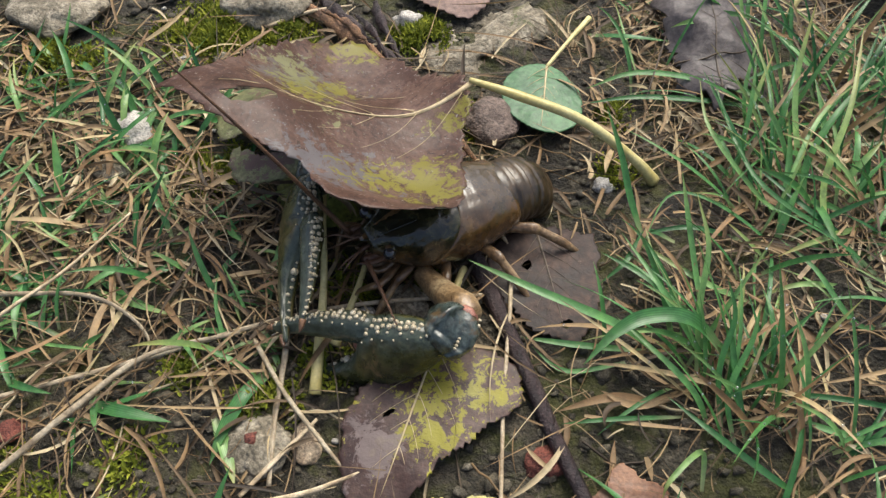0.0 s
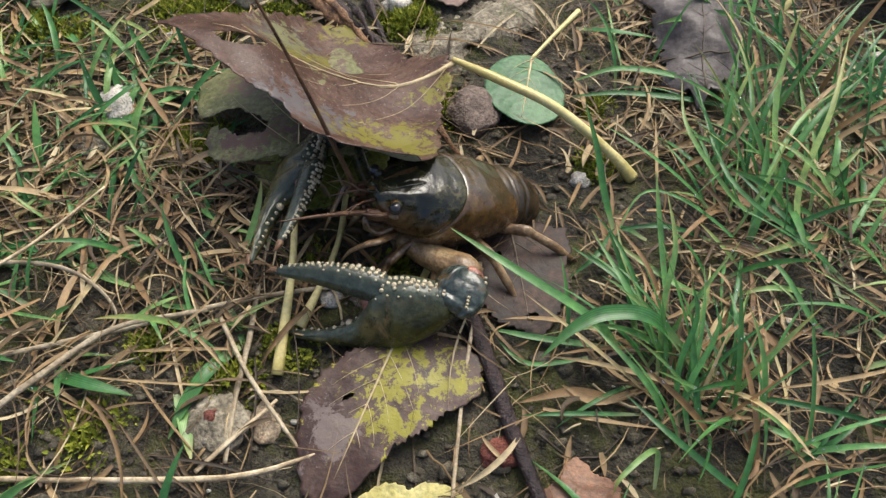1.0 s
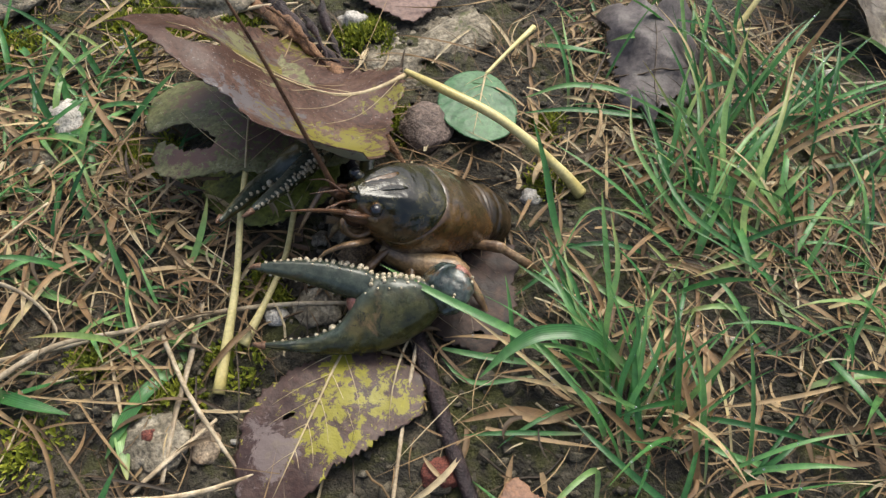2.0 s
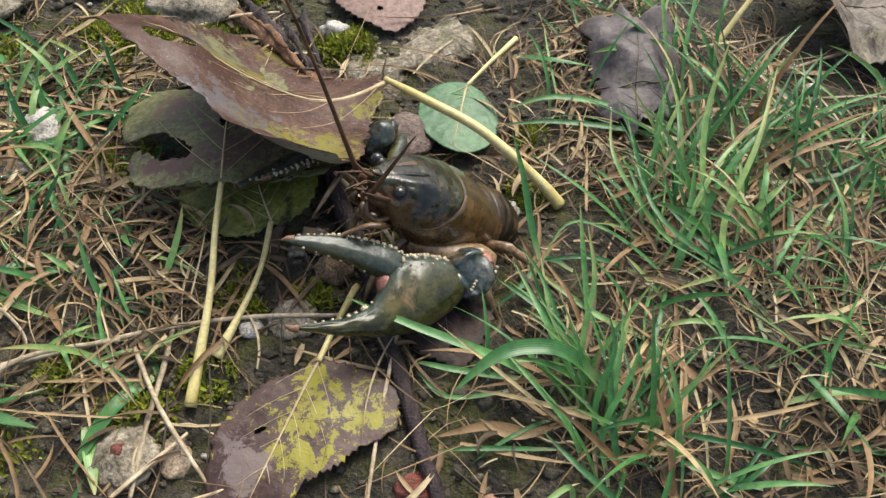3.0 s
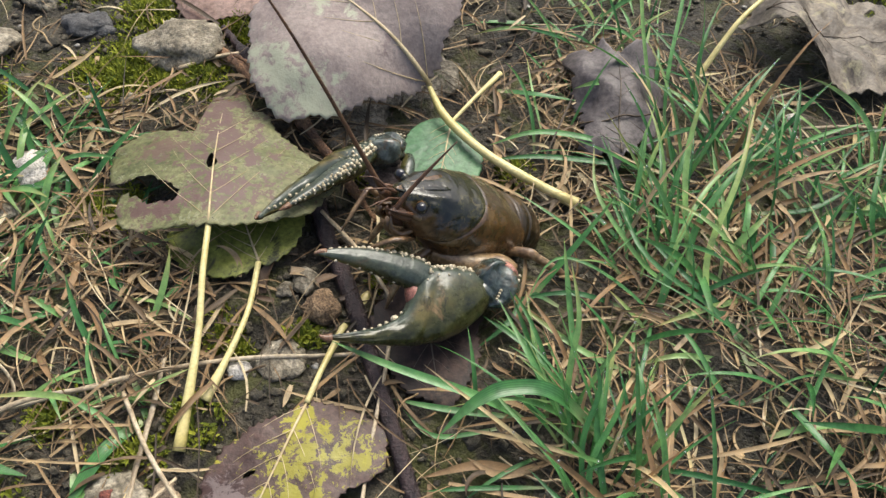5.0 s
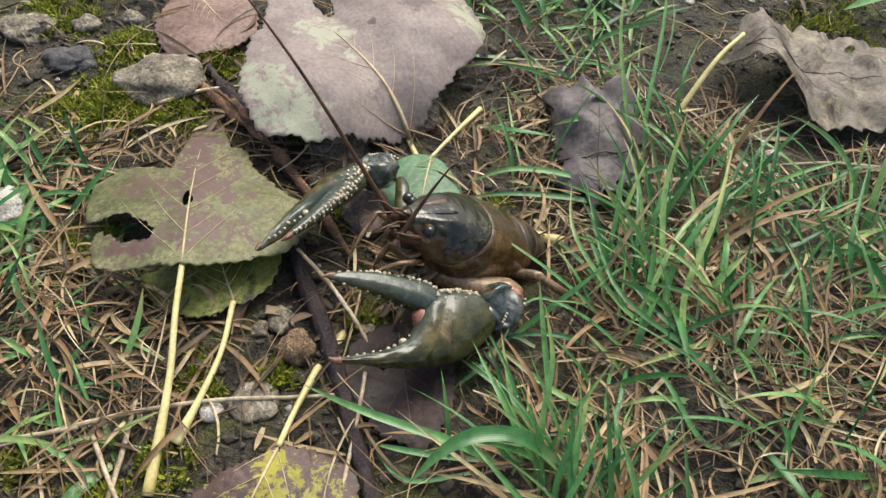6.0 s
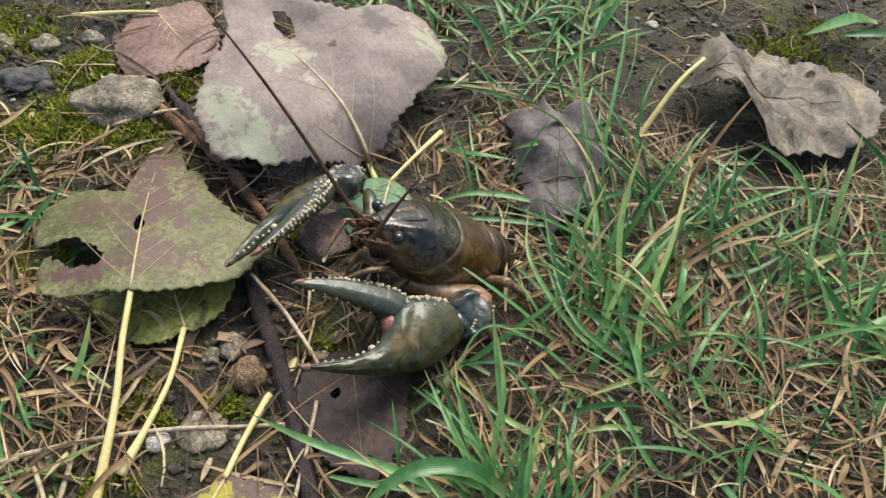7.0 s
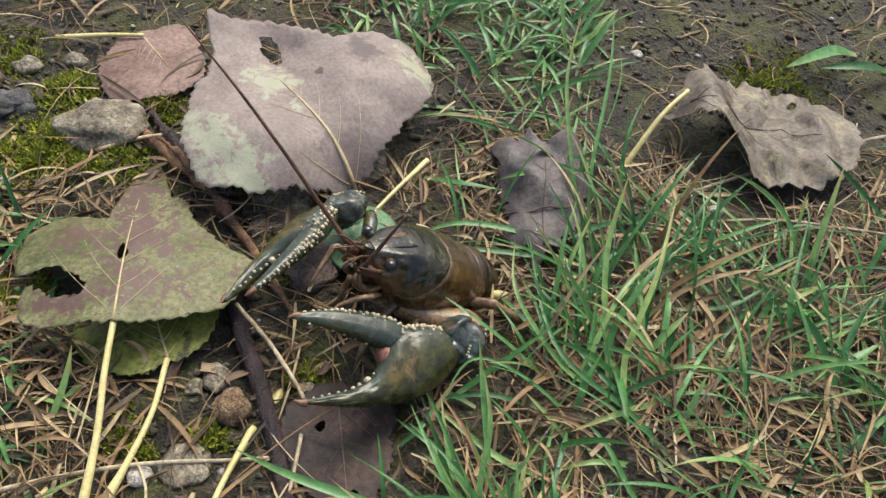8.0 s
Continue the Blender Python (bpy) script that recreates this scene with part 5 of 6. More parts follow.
grown_blade("dry_grass", [on(0.176, 0.173, 0.001), (0.178, 0.187, 0.006), (0.18, 0.191, 0.008)], 2.0, "brown dry blade standing in grass", HAY_OB)
grown_blade("dry_grass", [on(0.085, 0.103, 0.001), (0.087, 0.113, 0.007), (0.091, 0.117, 0.008)], 2.5, "tan dry blade in a tuft", HAY_OB)
grown_blade("dry_grass", [on(0.077, 0.114, 0.001), (0.071, 0.125, 0.013), (0.062, 0.139, 0.014)], 1.4, "pale dry blade leaning out of a tuft", HAY_OB)
grown_blade("dry_grass", [on(0.086, 0.09, 0.001), (0.092, 0.103, 0.012), (0.101, 0.111, 0.014)], 2.3, "yellowing blade rising from a tuft", HAY_OB)
grown_blade("dry_grass", [on(0.126, 0.137, 0.001), (0.109, 0.152, 0.008), (0.102, 0.161, 0.008)], 2.2, "brown dry blade lying in grass", HAY_OB)
grown_blade("dry_grass", [on(0.064, 0.085, 0.001), (0.049, 0.087, 0.004), (0.032, 0.083, 0.003)], 2.7, "broad tan dry blade on soil", HAY_OB)
grown_blade("dry_grass", [on(0.071, 0.09, 0.001), (0.055, 0.084, 0.005), (0.045, 0.089, 0.004)], 2.3, "broad brown dry blade on soil", HAY_OB)
grown_blade("dry_grass", [on(0.099, 0.069, 0.001), (0.096, 0.075, 0.005), (0.098, 0.079, 0.005)], 2.8, "orange-brown dry blade", HAY_OB)
grown_blade("dry_grass", [on(0.122, 0.09, 0.001), (0.125, 0.097, 0.005), (0.131, 0.103, 0.005)], 2.7, "orange-brown dry blade", HAY_OB)
grown_blade("dry_grass", [on(0.122, 0.197, 0.001), (0.12, 0.182, 0.007), (0.11, 0.157, 0.02)], 1.4, "yellow dry blade in grass", HAY_OB)
grown_blade("dry_grass", [on(0.150, 0.128, 0.002), (0.165, 0.120, 0.006), (0.185, 0.110, 0.004)], 3.4, "flat tan dry blade across litter", HAY_OB)
grown_blade("dry_grass", [on(0.138, 0.112, 0.002), (0.146, 0.122, 0.006), (0.152, 0.133, 0.004)], 3.4, "flat tan dry blade across litter", HAY_OB)
grown_blade("dry_grass", [on(0.040, 0.082, 0.002), (0.055, 0.079, 0.004), (0.074, 0.077, 0.004)], 1.5, "flat yellowing dry blade", HAY_OB)
grown_blade("dry_grass", [on(0.098, 0.160, 0.003), (0.108, 0.150, 0.010), (0.120, 0.143, 0.006)], 3.0, "broad brown dry blade in grass", HAY_OB)

drop_soup = Soup()
for k, q in enumerate(DROPS):
    drop_soup.lump(q + Vector((0, 0, 0.0003)), (0.00022, 0.0003, 0.0004)[k % 3], k, 0.0, rings=6, seg=8)
DEW, dew_nt, dew_b = tree("dew")
dew_b.inputs["Base Color"].default_value, dew_b.inputs["Roughness"].default_value, dew_b.inputs["Transmission Weight"].default_value, dew_b.inputs["IOR"].default_value = (0.95, 0.97, 1, 1), 0.03, 0.9, 1.33
tagged(new("dew_drops", drop_soup.mesh("dew_drops", DEW)), "tiny dew drops on the grass", "dew", kind="stuff")


def grit_make(s, x, y, rn):
    s.lump(on(x, y, 0.0008), rn.uniform(0.0004, 0.0013), rn.random(), 0.35, (1, 0.8, 0.6))


scatter("pale_grit", 160, (-0.24, 0.33, 0.0, 0.42), lambda x, y: 0.3 + 0.5 * bare(x, y), grit_make, PALE_STONE, "scattered white grit", "gravel", 77)


def gravel_make(s, x, y, rn):
    r = rn.choice((0.001, 0.0013, 0.0017, 0.0022, 0.003))
    s.lump(on(x, y, r * 0.15), r, rn.random(), 0.35, (1, rn.uniform(0.6, 1), rn.uniform(0.45, 0.75)), 6, 8)


scatter("gravel", 420, (-0.22, 0.09, 0.03, 0.34), lambda x, y: 0.04 + 0.9 * bare(x, y) * (0.5 + noise.noise((x * 40, y * 40, 6))), gravel_make, CRUMB, "small grey stones in the soil", "gravel", 78)


# ---------------------------------------------------------------- crayfish
K = 0.93 * MM


def loft(name, rings, mats, close=(True, True)):
    """A skin over rings of equal point counts."""
    s = Soup()
    n = len(rings[0])
    for r in rings:
        s.v += [Vector(p) * K for p in r]
    for i in range(len(rings) - 1):
        for j in range(n):
            a, b = i * n + j, i * n + (j + 1) % n
            s.face((a, b, b + n, a + n), [(j / n, i / len(rings)), ((j + 1) / n, i / len(rings)), ((j + 1) / n, (i + 1) / len(rings)), (j / n, (i + 1) / len(rings))])
    for flag, o in ((close[0], 0), (close[1], (len(rings) - 1) * n)):
        if flag:
            c = sum((s.v[o + j] for j in range(n)), Vector()) / n
            s.v.append(c)
            for j in range(n):
                s.face((len(s.v) - 1, o + j, o + (j + 1) % n), [(0, 0)] * 3)
    me = s.mesh(name, *mats)
    bm = bmesh.new()
    bm.from_mesh(me)
    bmesh.ops.recalc_face_normals(bm, faces=bm.faces)
    bm.to_mesh(me)
    bm.free()
    return me


WIDE = [(-30, 11.4), (-24, 13.4), (-14, 15.4), (-4, 16.0), (5, 14.8), (12, 12.4), (17, 10.0), (22, 7.2), (25, 4.6)]
TOP = [(-30, 21.5), (-24, 25.0), (-14, 28.6), (-4, 30.2), (4, 30.6), (10, 30.2), (17, 28.6), (22, 26.8), (25, 25.4)]
LOW = [(-30, 8.5), (-22, 6.0), (-10, 3.5), (0, 3.0), (10, 6.0), (18, 11.0), (22, 14.8), (25, 18.5)]


def shell_point(x, a, grow=0.0):
    w, t, b = (float(curve_of(q, [x])[0]) for q in (WIDE, TOP, LOW))
    c, s = math.cos(a), math.sin(a)
    zc, h = (t + b) / 2, (t - b) / 2
    k = 1 + grow
    return (x, k * w * math.copysign(abs(s) ** 0.78, s), zc + k * h * math.copysign(abs(c) ** 0.92, c))


def groove_x(a):
    q = min(a, 2 * math.pi - a) / math.pi
    return -4.0 + 19.5 * min(q / 0.66, 1.0) ** 1.9


def relief(x, a):
    """Ridges, eye sockets and cheeks of the head; faint furrows of the back."""
    q = min(a, 2 * math.pi - a)
    g = lambda x0, sx, a0, sa: math.exp(-((x - x0) / sx) ** 2 - ((q - a0) / sa) ** 2)
    r = 0.055 * g(15, 5.5, 0.50, 0.13) - 0.05 * g(16, 5, 0.18, 0.16) - 0.16 * g(21.5, 2.6, 1.0, 0.32) + 0.07 * g(17.5, 2.4, 0.82, 0.2)
    r += 0.06 * g(10, 4.5, 1.55, 0.45) - 0.05 * g(15.5, 2.0, 1.45, 0.5) - 0.02 * g(-12, 12, 0.22, 0.07) - 0.035 * g(8, 3, 1.05, 0.2)
    front = 1.0 if x > groove_x(a) else 0.35
    return r + 0.016 * noise.noise((x * 0.35, math.cos(a) * 4, math.sin(a) * 4)) + 0.012 * front * noise.noise((x * 0.8, math.cos(a) * 9, math.sin(a) * 9)) + 0.007 * front * noise.noise((x * 1.9, math.cos(a) * 20, math.sin(a) * 20))


def shell(name, front, mats):
    rings, n, m = [], 96, 54
    for i in range(m + 1):
        u = i / m
        ring = []
        for j in range(n):
            a = 2 * math.pi * j / n
            g = groove_x(a)
            x = (g - 1.2 + (26.2 - g) * u) if front else (-27 + (g + 27) * u)
            d = abs(x - g)
            fold = (-0.03 * math.exp(-((x - g + 1.2) / 1.0) ** 2)) if front else (-0.03 * math.exp(-(d / 0.5) ** 2) + 0.006 * math.exp(-((d - 1.6) / 1.0) ** 2) + 0.025 * math.exp(-((x + 26) / 1.0) ** 2))
            ring.append(shell_point(x, a, fold + relief(x, a)))
        rings.append(ring)
    return loft(name, rings, mats, (False, True) if front else (True, False))


def ellipse_ring(c, ax, ay, rx, ry, n=14):
    return [tuple(Vector(c) + Vector(ax) * (rx * math.cos(2 * math.pi * j / n)) + Vector(ay) * (ry * math.sin(2 * math.pi * j / n))) for j in range(n)]


def limb(name, pts, radii, mat, n=9, flat=1.0, sub=5):
    line = smooth_line([Vector(p) * K for p in pts], sub)
    s = Soup()
    s.tube(line, np.interp(np.linspace(0, 1, len(line)), np.linspace(0, 1, len(radii)), radii) * K, n, flat=flat)
    return s.mesh(name, mat)


def warts(name, spots, mat):
    s = Soup()
    for i, (x, y, z, r) in enumerate(spots):
        s.lump(Vector((x, y, z)) * K, r * K, i, 0.06, rings=5, seg=7)
    return s.mesh(name, mat)


CRAY = empty("crayfish")
tagged(CRAY, "wet dark green-brown crayfish with raised warty claws", "crayfish")


TAIL = []


def build_body():
    part("head_shell", shell("head_shell", True, (HEAD,)), CRAY, "glossy blackish green head shell")
    part("thorax_shell", shell("thorax_shell", False, (THORAX,)), CRAY, "smooth muddy brown back shell")
    ros = []
    for u in np.linspace(0, 1, 12):
        x = 10 + 17.5 * u
        w = 3.4 * (1 - u) ** 0.6 + 0.4
        z = float(curve_of(TOP, [min(x, 25)])[0]) - 0.35 + 0.25 * noise.noise((x * 0.6, 1.0, 2.0)) - (max(0, x - 25) * 0.12)
        ros.append([(x, w * math.cos(q), z + (0.16 * abs(math.cos(q)) ** 3 if math.sin(q) > -0.1 else -1.4) * (1 - 0.5 * u)) for q in (2 * math.pi * j / 16 for j in range(16))])
    part("rostrum", loft("rostrum", ros, (HEAD,)), CRAY, "pointed ridged beak of the shell")
    ang, x, z = radians(8), -25.4, 15.2
    turns, steps = (5, 8, 12, 24, 40, 46), (4.2, 4.0, 4.4, 5.6, 6.4, 6.6)
    for k in range(6):
        w, h = (12.2, 12.2, 11.9, 11.2, 10.0, 8.2)[k], (9.6, 9.6, 9.3, 8.6, 7.4, 5.6)[k]
        rings = []
        for u in np.linspace(-0.35, 1, 19):
            a = ang + radians(turns[k]) * max(u, 0)
            half = ang + radians(turns[k]) * u / 2
            cx, cz = x - steps[k] * u * math.cos(half), z - steps[k] * u * math.sin(half)
            up = (-math.sin(a), 0, math.cos(a))
            f = 0.965 + 0.03 * min(1.0, max(0.0, u + 0.1) * 3) + 0.022 * math.exp(-((u - 0.86) / 0.10) ** 2) - 0.02 * math.exp(-((u - 0.62) / 0.12) ** 2) - (0.035 if u > 0.97 else 0)
            ring = ellipse_ring((cx, 0, cz), (0, 1, 0), up, w * f, h * f, 40)
            rings.append([tuple(Vector(p) * (1 + 0.010 * noise.noise((p[0] * 0.5, p[1] * 0.35, p[2] * 0.35 + k)))) for p in ring])
        TAIL.append(part("abdomen_segment", loft("abdomen_segment", rings, (TAILS,)), CRAY, "brown overlapping tail ring"))
        half = ang + radians(turns[k]) / 2
        x, z = x - steps[k] * math.cos(half), z - steps[k] * math.sin(half)
        ang += radians(turns[k])
    for k, sd in enumerate((-1, 0, 1)):
        d = Vector((-math.cos(ang), 0.42 * sd, -math.sin(ang))).normalized()
        rings = [ellipse_ring(Vector((x, 3.0 * sd, z)) + d * (11 * u), (0, 1, 0), (-math.sin(ang), 0, math.cos(ang)), 1.5 + 3.2 * math.sin(math.pi * min(u + 0.15, 1) * 0.8), 0.7, 10) for u in np.linspace(0, 1, 7)]
        TAIL.append(part("tail_fan_plate", loft("tail_fan_plate", rings, (TAILS,)), CRAY))
    for sd in (1, -1):
        eye = part("eye_stalk", limb("eye_stalk", [(18.5, 5.2 * sd, 23.0), (20.4, 7.0 * sd, 24.0), (21.4, 8.0 * sd, 24.5)], [2.0, 2.1, 1.7], HEAD), CRAY)
        s = Soup()
        s.lump(Vector((21.4, 8.2 * sd, 24.4)) * K, 2.0 * K, 0, 0.0, rings=10, seg=14)
        part("eye", s.mesh("eye", EYE_BLACK), eye, "shiny black eyeball")
        part("antenna_scale", limb("antenna_scale", [(21, 6 * sd, 19.5), (26, 6.6 * sd, 20.2), (31, 5 * sd, 20)], [2.2, 2.0, 0.4], FEELER, 9, 0.45), CRAY, "flat brown feeler scale")
        part("antenna_base", limb("antenna_base", [(21, 5 * sd, 18.5), (25, 5 * sd, 18.8), (28.5, 4.4 * sd, 19.8)], [2.4, 2.1, 1.2], FEELER), CRAY)
        for q in (0, 1):
            part("antennule", limb("antennule", [(25, 1.8 * sd, 22), (28, 2.4 * sd, 22.4), (33, (3 + 2 * q) * sd, 21 + 3 * q), (37, (4 + 3 * q) * sd, 19 + 3 * q)], [0.7, 0.45, 0.3, 0.12], FEELER, 6), CRAY, "short thin forked feeler")
        part("mouth_leg", limb("mouth_leg", [(15, 3.2 * sd, 10.5), (20, 4 * sd, 10), (25, 3.6 * sd, 11.5), (26.5, 2.4 * sd, 15)], [2.4, 2.1, 1.7, 0.6], LIMB, 9, 0.7, 2), CRAY, "tan jointed mouth leg")
        part("mouth_leg", limb("mouth_leg", [(17, 1.6 * sd, 13), (22, 1.6 * sd, 13), (25.5, 1.3 * sd, 16)], [1.6, 1.5, 0.6], FEELER), CRAY)
        part("mouth_leg", limb("mouth_leg", [(17, 6.0 * sd, 14), (22, 7.2 * sd, 12.0), (26, 6.2 * sd, 13.5), (27.5, 4.8 * sd, 17.0)], [1.5, 1.5, 1.0, 0.3], LIMB, 8, 0.7, 2), CRAY, "tan jointed mouth leg")
        part("front_leg", limb("front_leg", [(14, 5 * sd, 9), (20, 9 * sd, 12), (26, 12 * sd, 14), (28, 11 * sd, 12.5), (31, 8 * sd, 6), (32, 7 * sd, -1)], [1.2, 1.8, 1.6, 1.5, 1.1, 0.3], LIMB, 9, 0.6, 2), CRAY, "tan front walking leg")
        part("cheek_spine", limb("cheek_spine", [(16, 7.4 * sd, 20.0), (20.5, 7.6 * sd, 20.4), (23.5, 6.6 * sd, 20.8)], [1.5, 1.1, 0.25], LIMB), CRAY)
        part("cheek_pattern", warts("cheek_pattern", [(16 - 1.2 * i, (9.2 + 0.42 * i) * sd, 17.5 - 0.5 * (i % 3), 0.42) for i in range(5)] + [(20.5, 6.6 * sd, 20.5, 0.6), (19, 7.6 * sd, 21.2, 0.5)], WART), CRAY, "small cream spots")


build_body()

PALM_LOW = [(0, -4.6), (5, -8.6), (12, -12), (20, -13.8), (30, -13.4), (40, -11.6), (50, -9.0), (57, -6.8)]
PALM_TOP = [(0, 4.6), (5, 7.8), (12, 9.8), (19, 10.4), (23, 8.6), (26, 3.6), (29, -1.2), (33, -4.4), (40, -6.2), (50, -6.3), (57, -6.0)]
PALM_THICK = [(0, 4.2), (6, 6.6), (15, 7.9), (24, 7.0), (30, 5.0), (40, 3.7), (50, 2.5), (57, 0.6)]
HINGE = (22.5, 7.0, 1.2)


def build_claw(side):
    """side: 1 for the left claw, -1 for the right one. The movable finger is on the inner side."""
    q = -side
    slim = 1.0 if side > 0 else 0.8
    xs = np.concatenate([np.linspace(0, 20, 12), np.linspace(21.2, 34, 14), np.linspace(36, 57, 13)])
    lo, hi, th = curve_of(PALM_LOW, xs), curve_of(PALM_TOP, xs), curve_of(PALM_THICK, xs)
    rings = []
    for x, a, b, t in zip(xs, lo, hi, th):
        c, w = (a + b) / 2, max((b - a) / 2, 0.4)
        c, w, t = c * slim, w * slim, t * slim
        rings.append([(x, q * (c + w * math.copysign(abs(math.cos(k)) ** 0.85, math.cos(k))), (t if math.sin(k) > 0 else 0.8 * t) * math.copysign(abs(math.sin(k)) ** (0.62 if math.sin(k) > 0 and math.cos(k) > 0 else 0.95), math.sin(k)) + 0.7 * noise.noise((x * 0.22, c + 5 * math.cos(k), side * 3.0)) + 0.26 * noise.noise((x * 0.7, 9 * math.cos(k), 7.0 + math.sin(k))) + 0.14 * noise.noise((x * 1.6, 20 * math.cos(k), 3.0)) - 0.9 * math.exp(-((x - 19 + 0.5 * (c + w * math.cos(k) - 4)) / 1.1) ** 2) * (1 if math.sin(k) > 0 else 0)) for k in (2 * math.pi * j / 40 for j in range(40))])
    claw = part("claw", loft("claw", rings, (CLAW,)), CRAY, "green-brown warty claw")
    rn = random.Random(7 + side)
    spots = []
    for i in range(12):
        x = 2 + i * 1.8
        y = float(curve_of(PALM_TOP, [x])[0])
        t = float(curve_of(PALM_THICK, [x])[0])
        for row in range(4):
            if row >= 2 and (i + row) % 2:
                continue
            k = (0.1, 0.35, 0.6, 0.85)[row] + rn.uniform(-0.06, 0.06)
            c = float(curve_of(PALM_LOW, [x])[0])
            mid, w = (y + c) / 2 * slim, (y - c) / 2 * slim
            spots.append((x + rn.uniform(-0.4, 0.4), q * (mid + w * abs(math.cos(k)) ** 0.85), slim * t * abs(math.sin(k)) ** 0.62, rn.uniform(0.55, 1.0) * (1, 0.95, 0.75, 0.6)[row]))
    for i in range(9):
        x = 31 + i * 2.6
        spots.append((x, q * (float(curve_of(PALM_TOP, [x])[0]) + 0.1) * slim, rn.uniform(-0.3, 0.9), (1.35 if i == 1 else rn.uniform(0.35, 0.75))))
    part("warty_edge", warts("warty_edge", spots, WART), claw, "cream coloured warts")
    s = Soup()
    s.lump(Vector((25.2, q * 2.2, 0.4)) * K, (4.3 if side > 0 else 2.6) * K, 3, 0.05, (0.75, 1.2, 0.9), 8, 12)
    part("joint_skin", s.mesh("joint_skin", MEMBRANE), claw, "pink skin in the finger joint")
    part("claw_tip", limb("claw_tip", [(54.5, q * -7.0, 0), (56.5, q * -6.6, 0.1), (58.2, q * -5.6, 0.3)], [1.5, 1.0, 0.25], ORANGE_TIP, 9), claw, "orange horny tip")
    fr = []
    for u in np.linspace(0, 1, 22):
        x = -3.5 + 38 * u
        w = float(curve_of([(0, 4.2), (0.12, 5.4), (0.3, 5.0), (0.6, 3.6), (0.85, 2.1), (1, 0.5)], [u])[0])
        t = float(curve_of([(0, 3.6), (0.12, 4.8), (0.3, 4.2), (0.6, 2.9), (0.85, 1.7), (1, 0.4)], [u])[0])
        c = 0.4 + 0.9 * math.sin(math.pi * u) - 2.2 * u ** 3
        w, t = w * slim, t * slim
        fr.append([(x, q * (c + w * math.cos(k) * (1 + 0.06 * noise.noise((x * 0.5, math.cos(k) * 2, 5.0)))), t * math.sin(k) * (1 + 0.10 * noise.noise((x * 0.45, math.cos(k) * 2, math.sin(k) * 2)) - 0.16 * math.exp(-((math.cos(k) - 0.3) / 0.15) ** 2))) for k in (2 * math.pi * j / 20 for j in range(20))])
    finger = part("finger", loft("finger", fr, (FINGER,)), claw, "movable claw finger")
    dots = []
    for i in range(17):
        u = 0.06 + 0.88 * i / 17
        c = 0.4 + 0.9 * math.sin(math.pi * u) - 2.2 * u ** 3
        w = slim * float(curve_of([(0, 4.2), (0.12, 5.4), (0.3, 5.0), (0.6, 3.6), (0.85, 2.1), (1, 0.5)], [u])[0])
        t = slim * float(curve_of([(0, 3.6), (0.12, 4.8), (0.3, 4.2), (0.6, 2.9), (0.85, 1.7), (1, 0.4)], [u])[0])
        for row, k in enumerate((0.05, 0.4, -0.4, 0.75)):
            if (row > 1 and (i + row) % 2) or (row == 3 and i > 10):
                continue
            k += rn.uniform(-0.12, 0.12)
            x = -3.5 + 38 * (u + rn.uniform(-0.012, 0.012))
            dots.append((x, q * (c + w * math.cos(k)), t * math.sin(k) * (1 - 0.16 * math.exp(-((math.cos(k) - 0.3) / 0.15) ** 2)), rn.uniform(0.5, 0.95) * (1.15 - 0.55 * u) * (1, 0.95, 0.72, 0.6)[row]))
        if i % 2 and i > 4:
            dots.append((-3.5 + 38 * u, q * (c - w * 0.97), 0.4, rn.uniform(0.3, 0.6)))
    part("finger_edge", warts("finger_edge", dots, WART), claw, "cream coloured warts")
    tip = part("finger_tip", limb("finger_tip", [(31.6, q * -0.7, 0), (33.6, q * -1.3, 0), (35.2, q * -2.4, 0)], [1.15, 0.85, 0.2], ORANGE_TIP, 9), claw, "orange horny tip")
    return claw, [o for o in claw.children if o.name.startswith("finger")]


CLAW_L, FINGERS_L = build_claw(1)
CLAW_R, FINGERS_R = build_claw(-1)


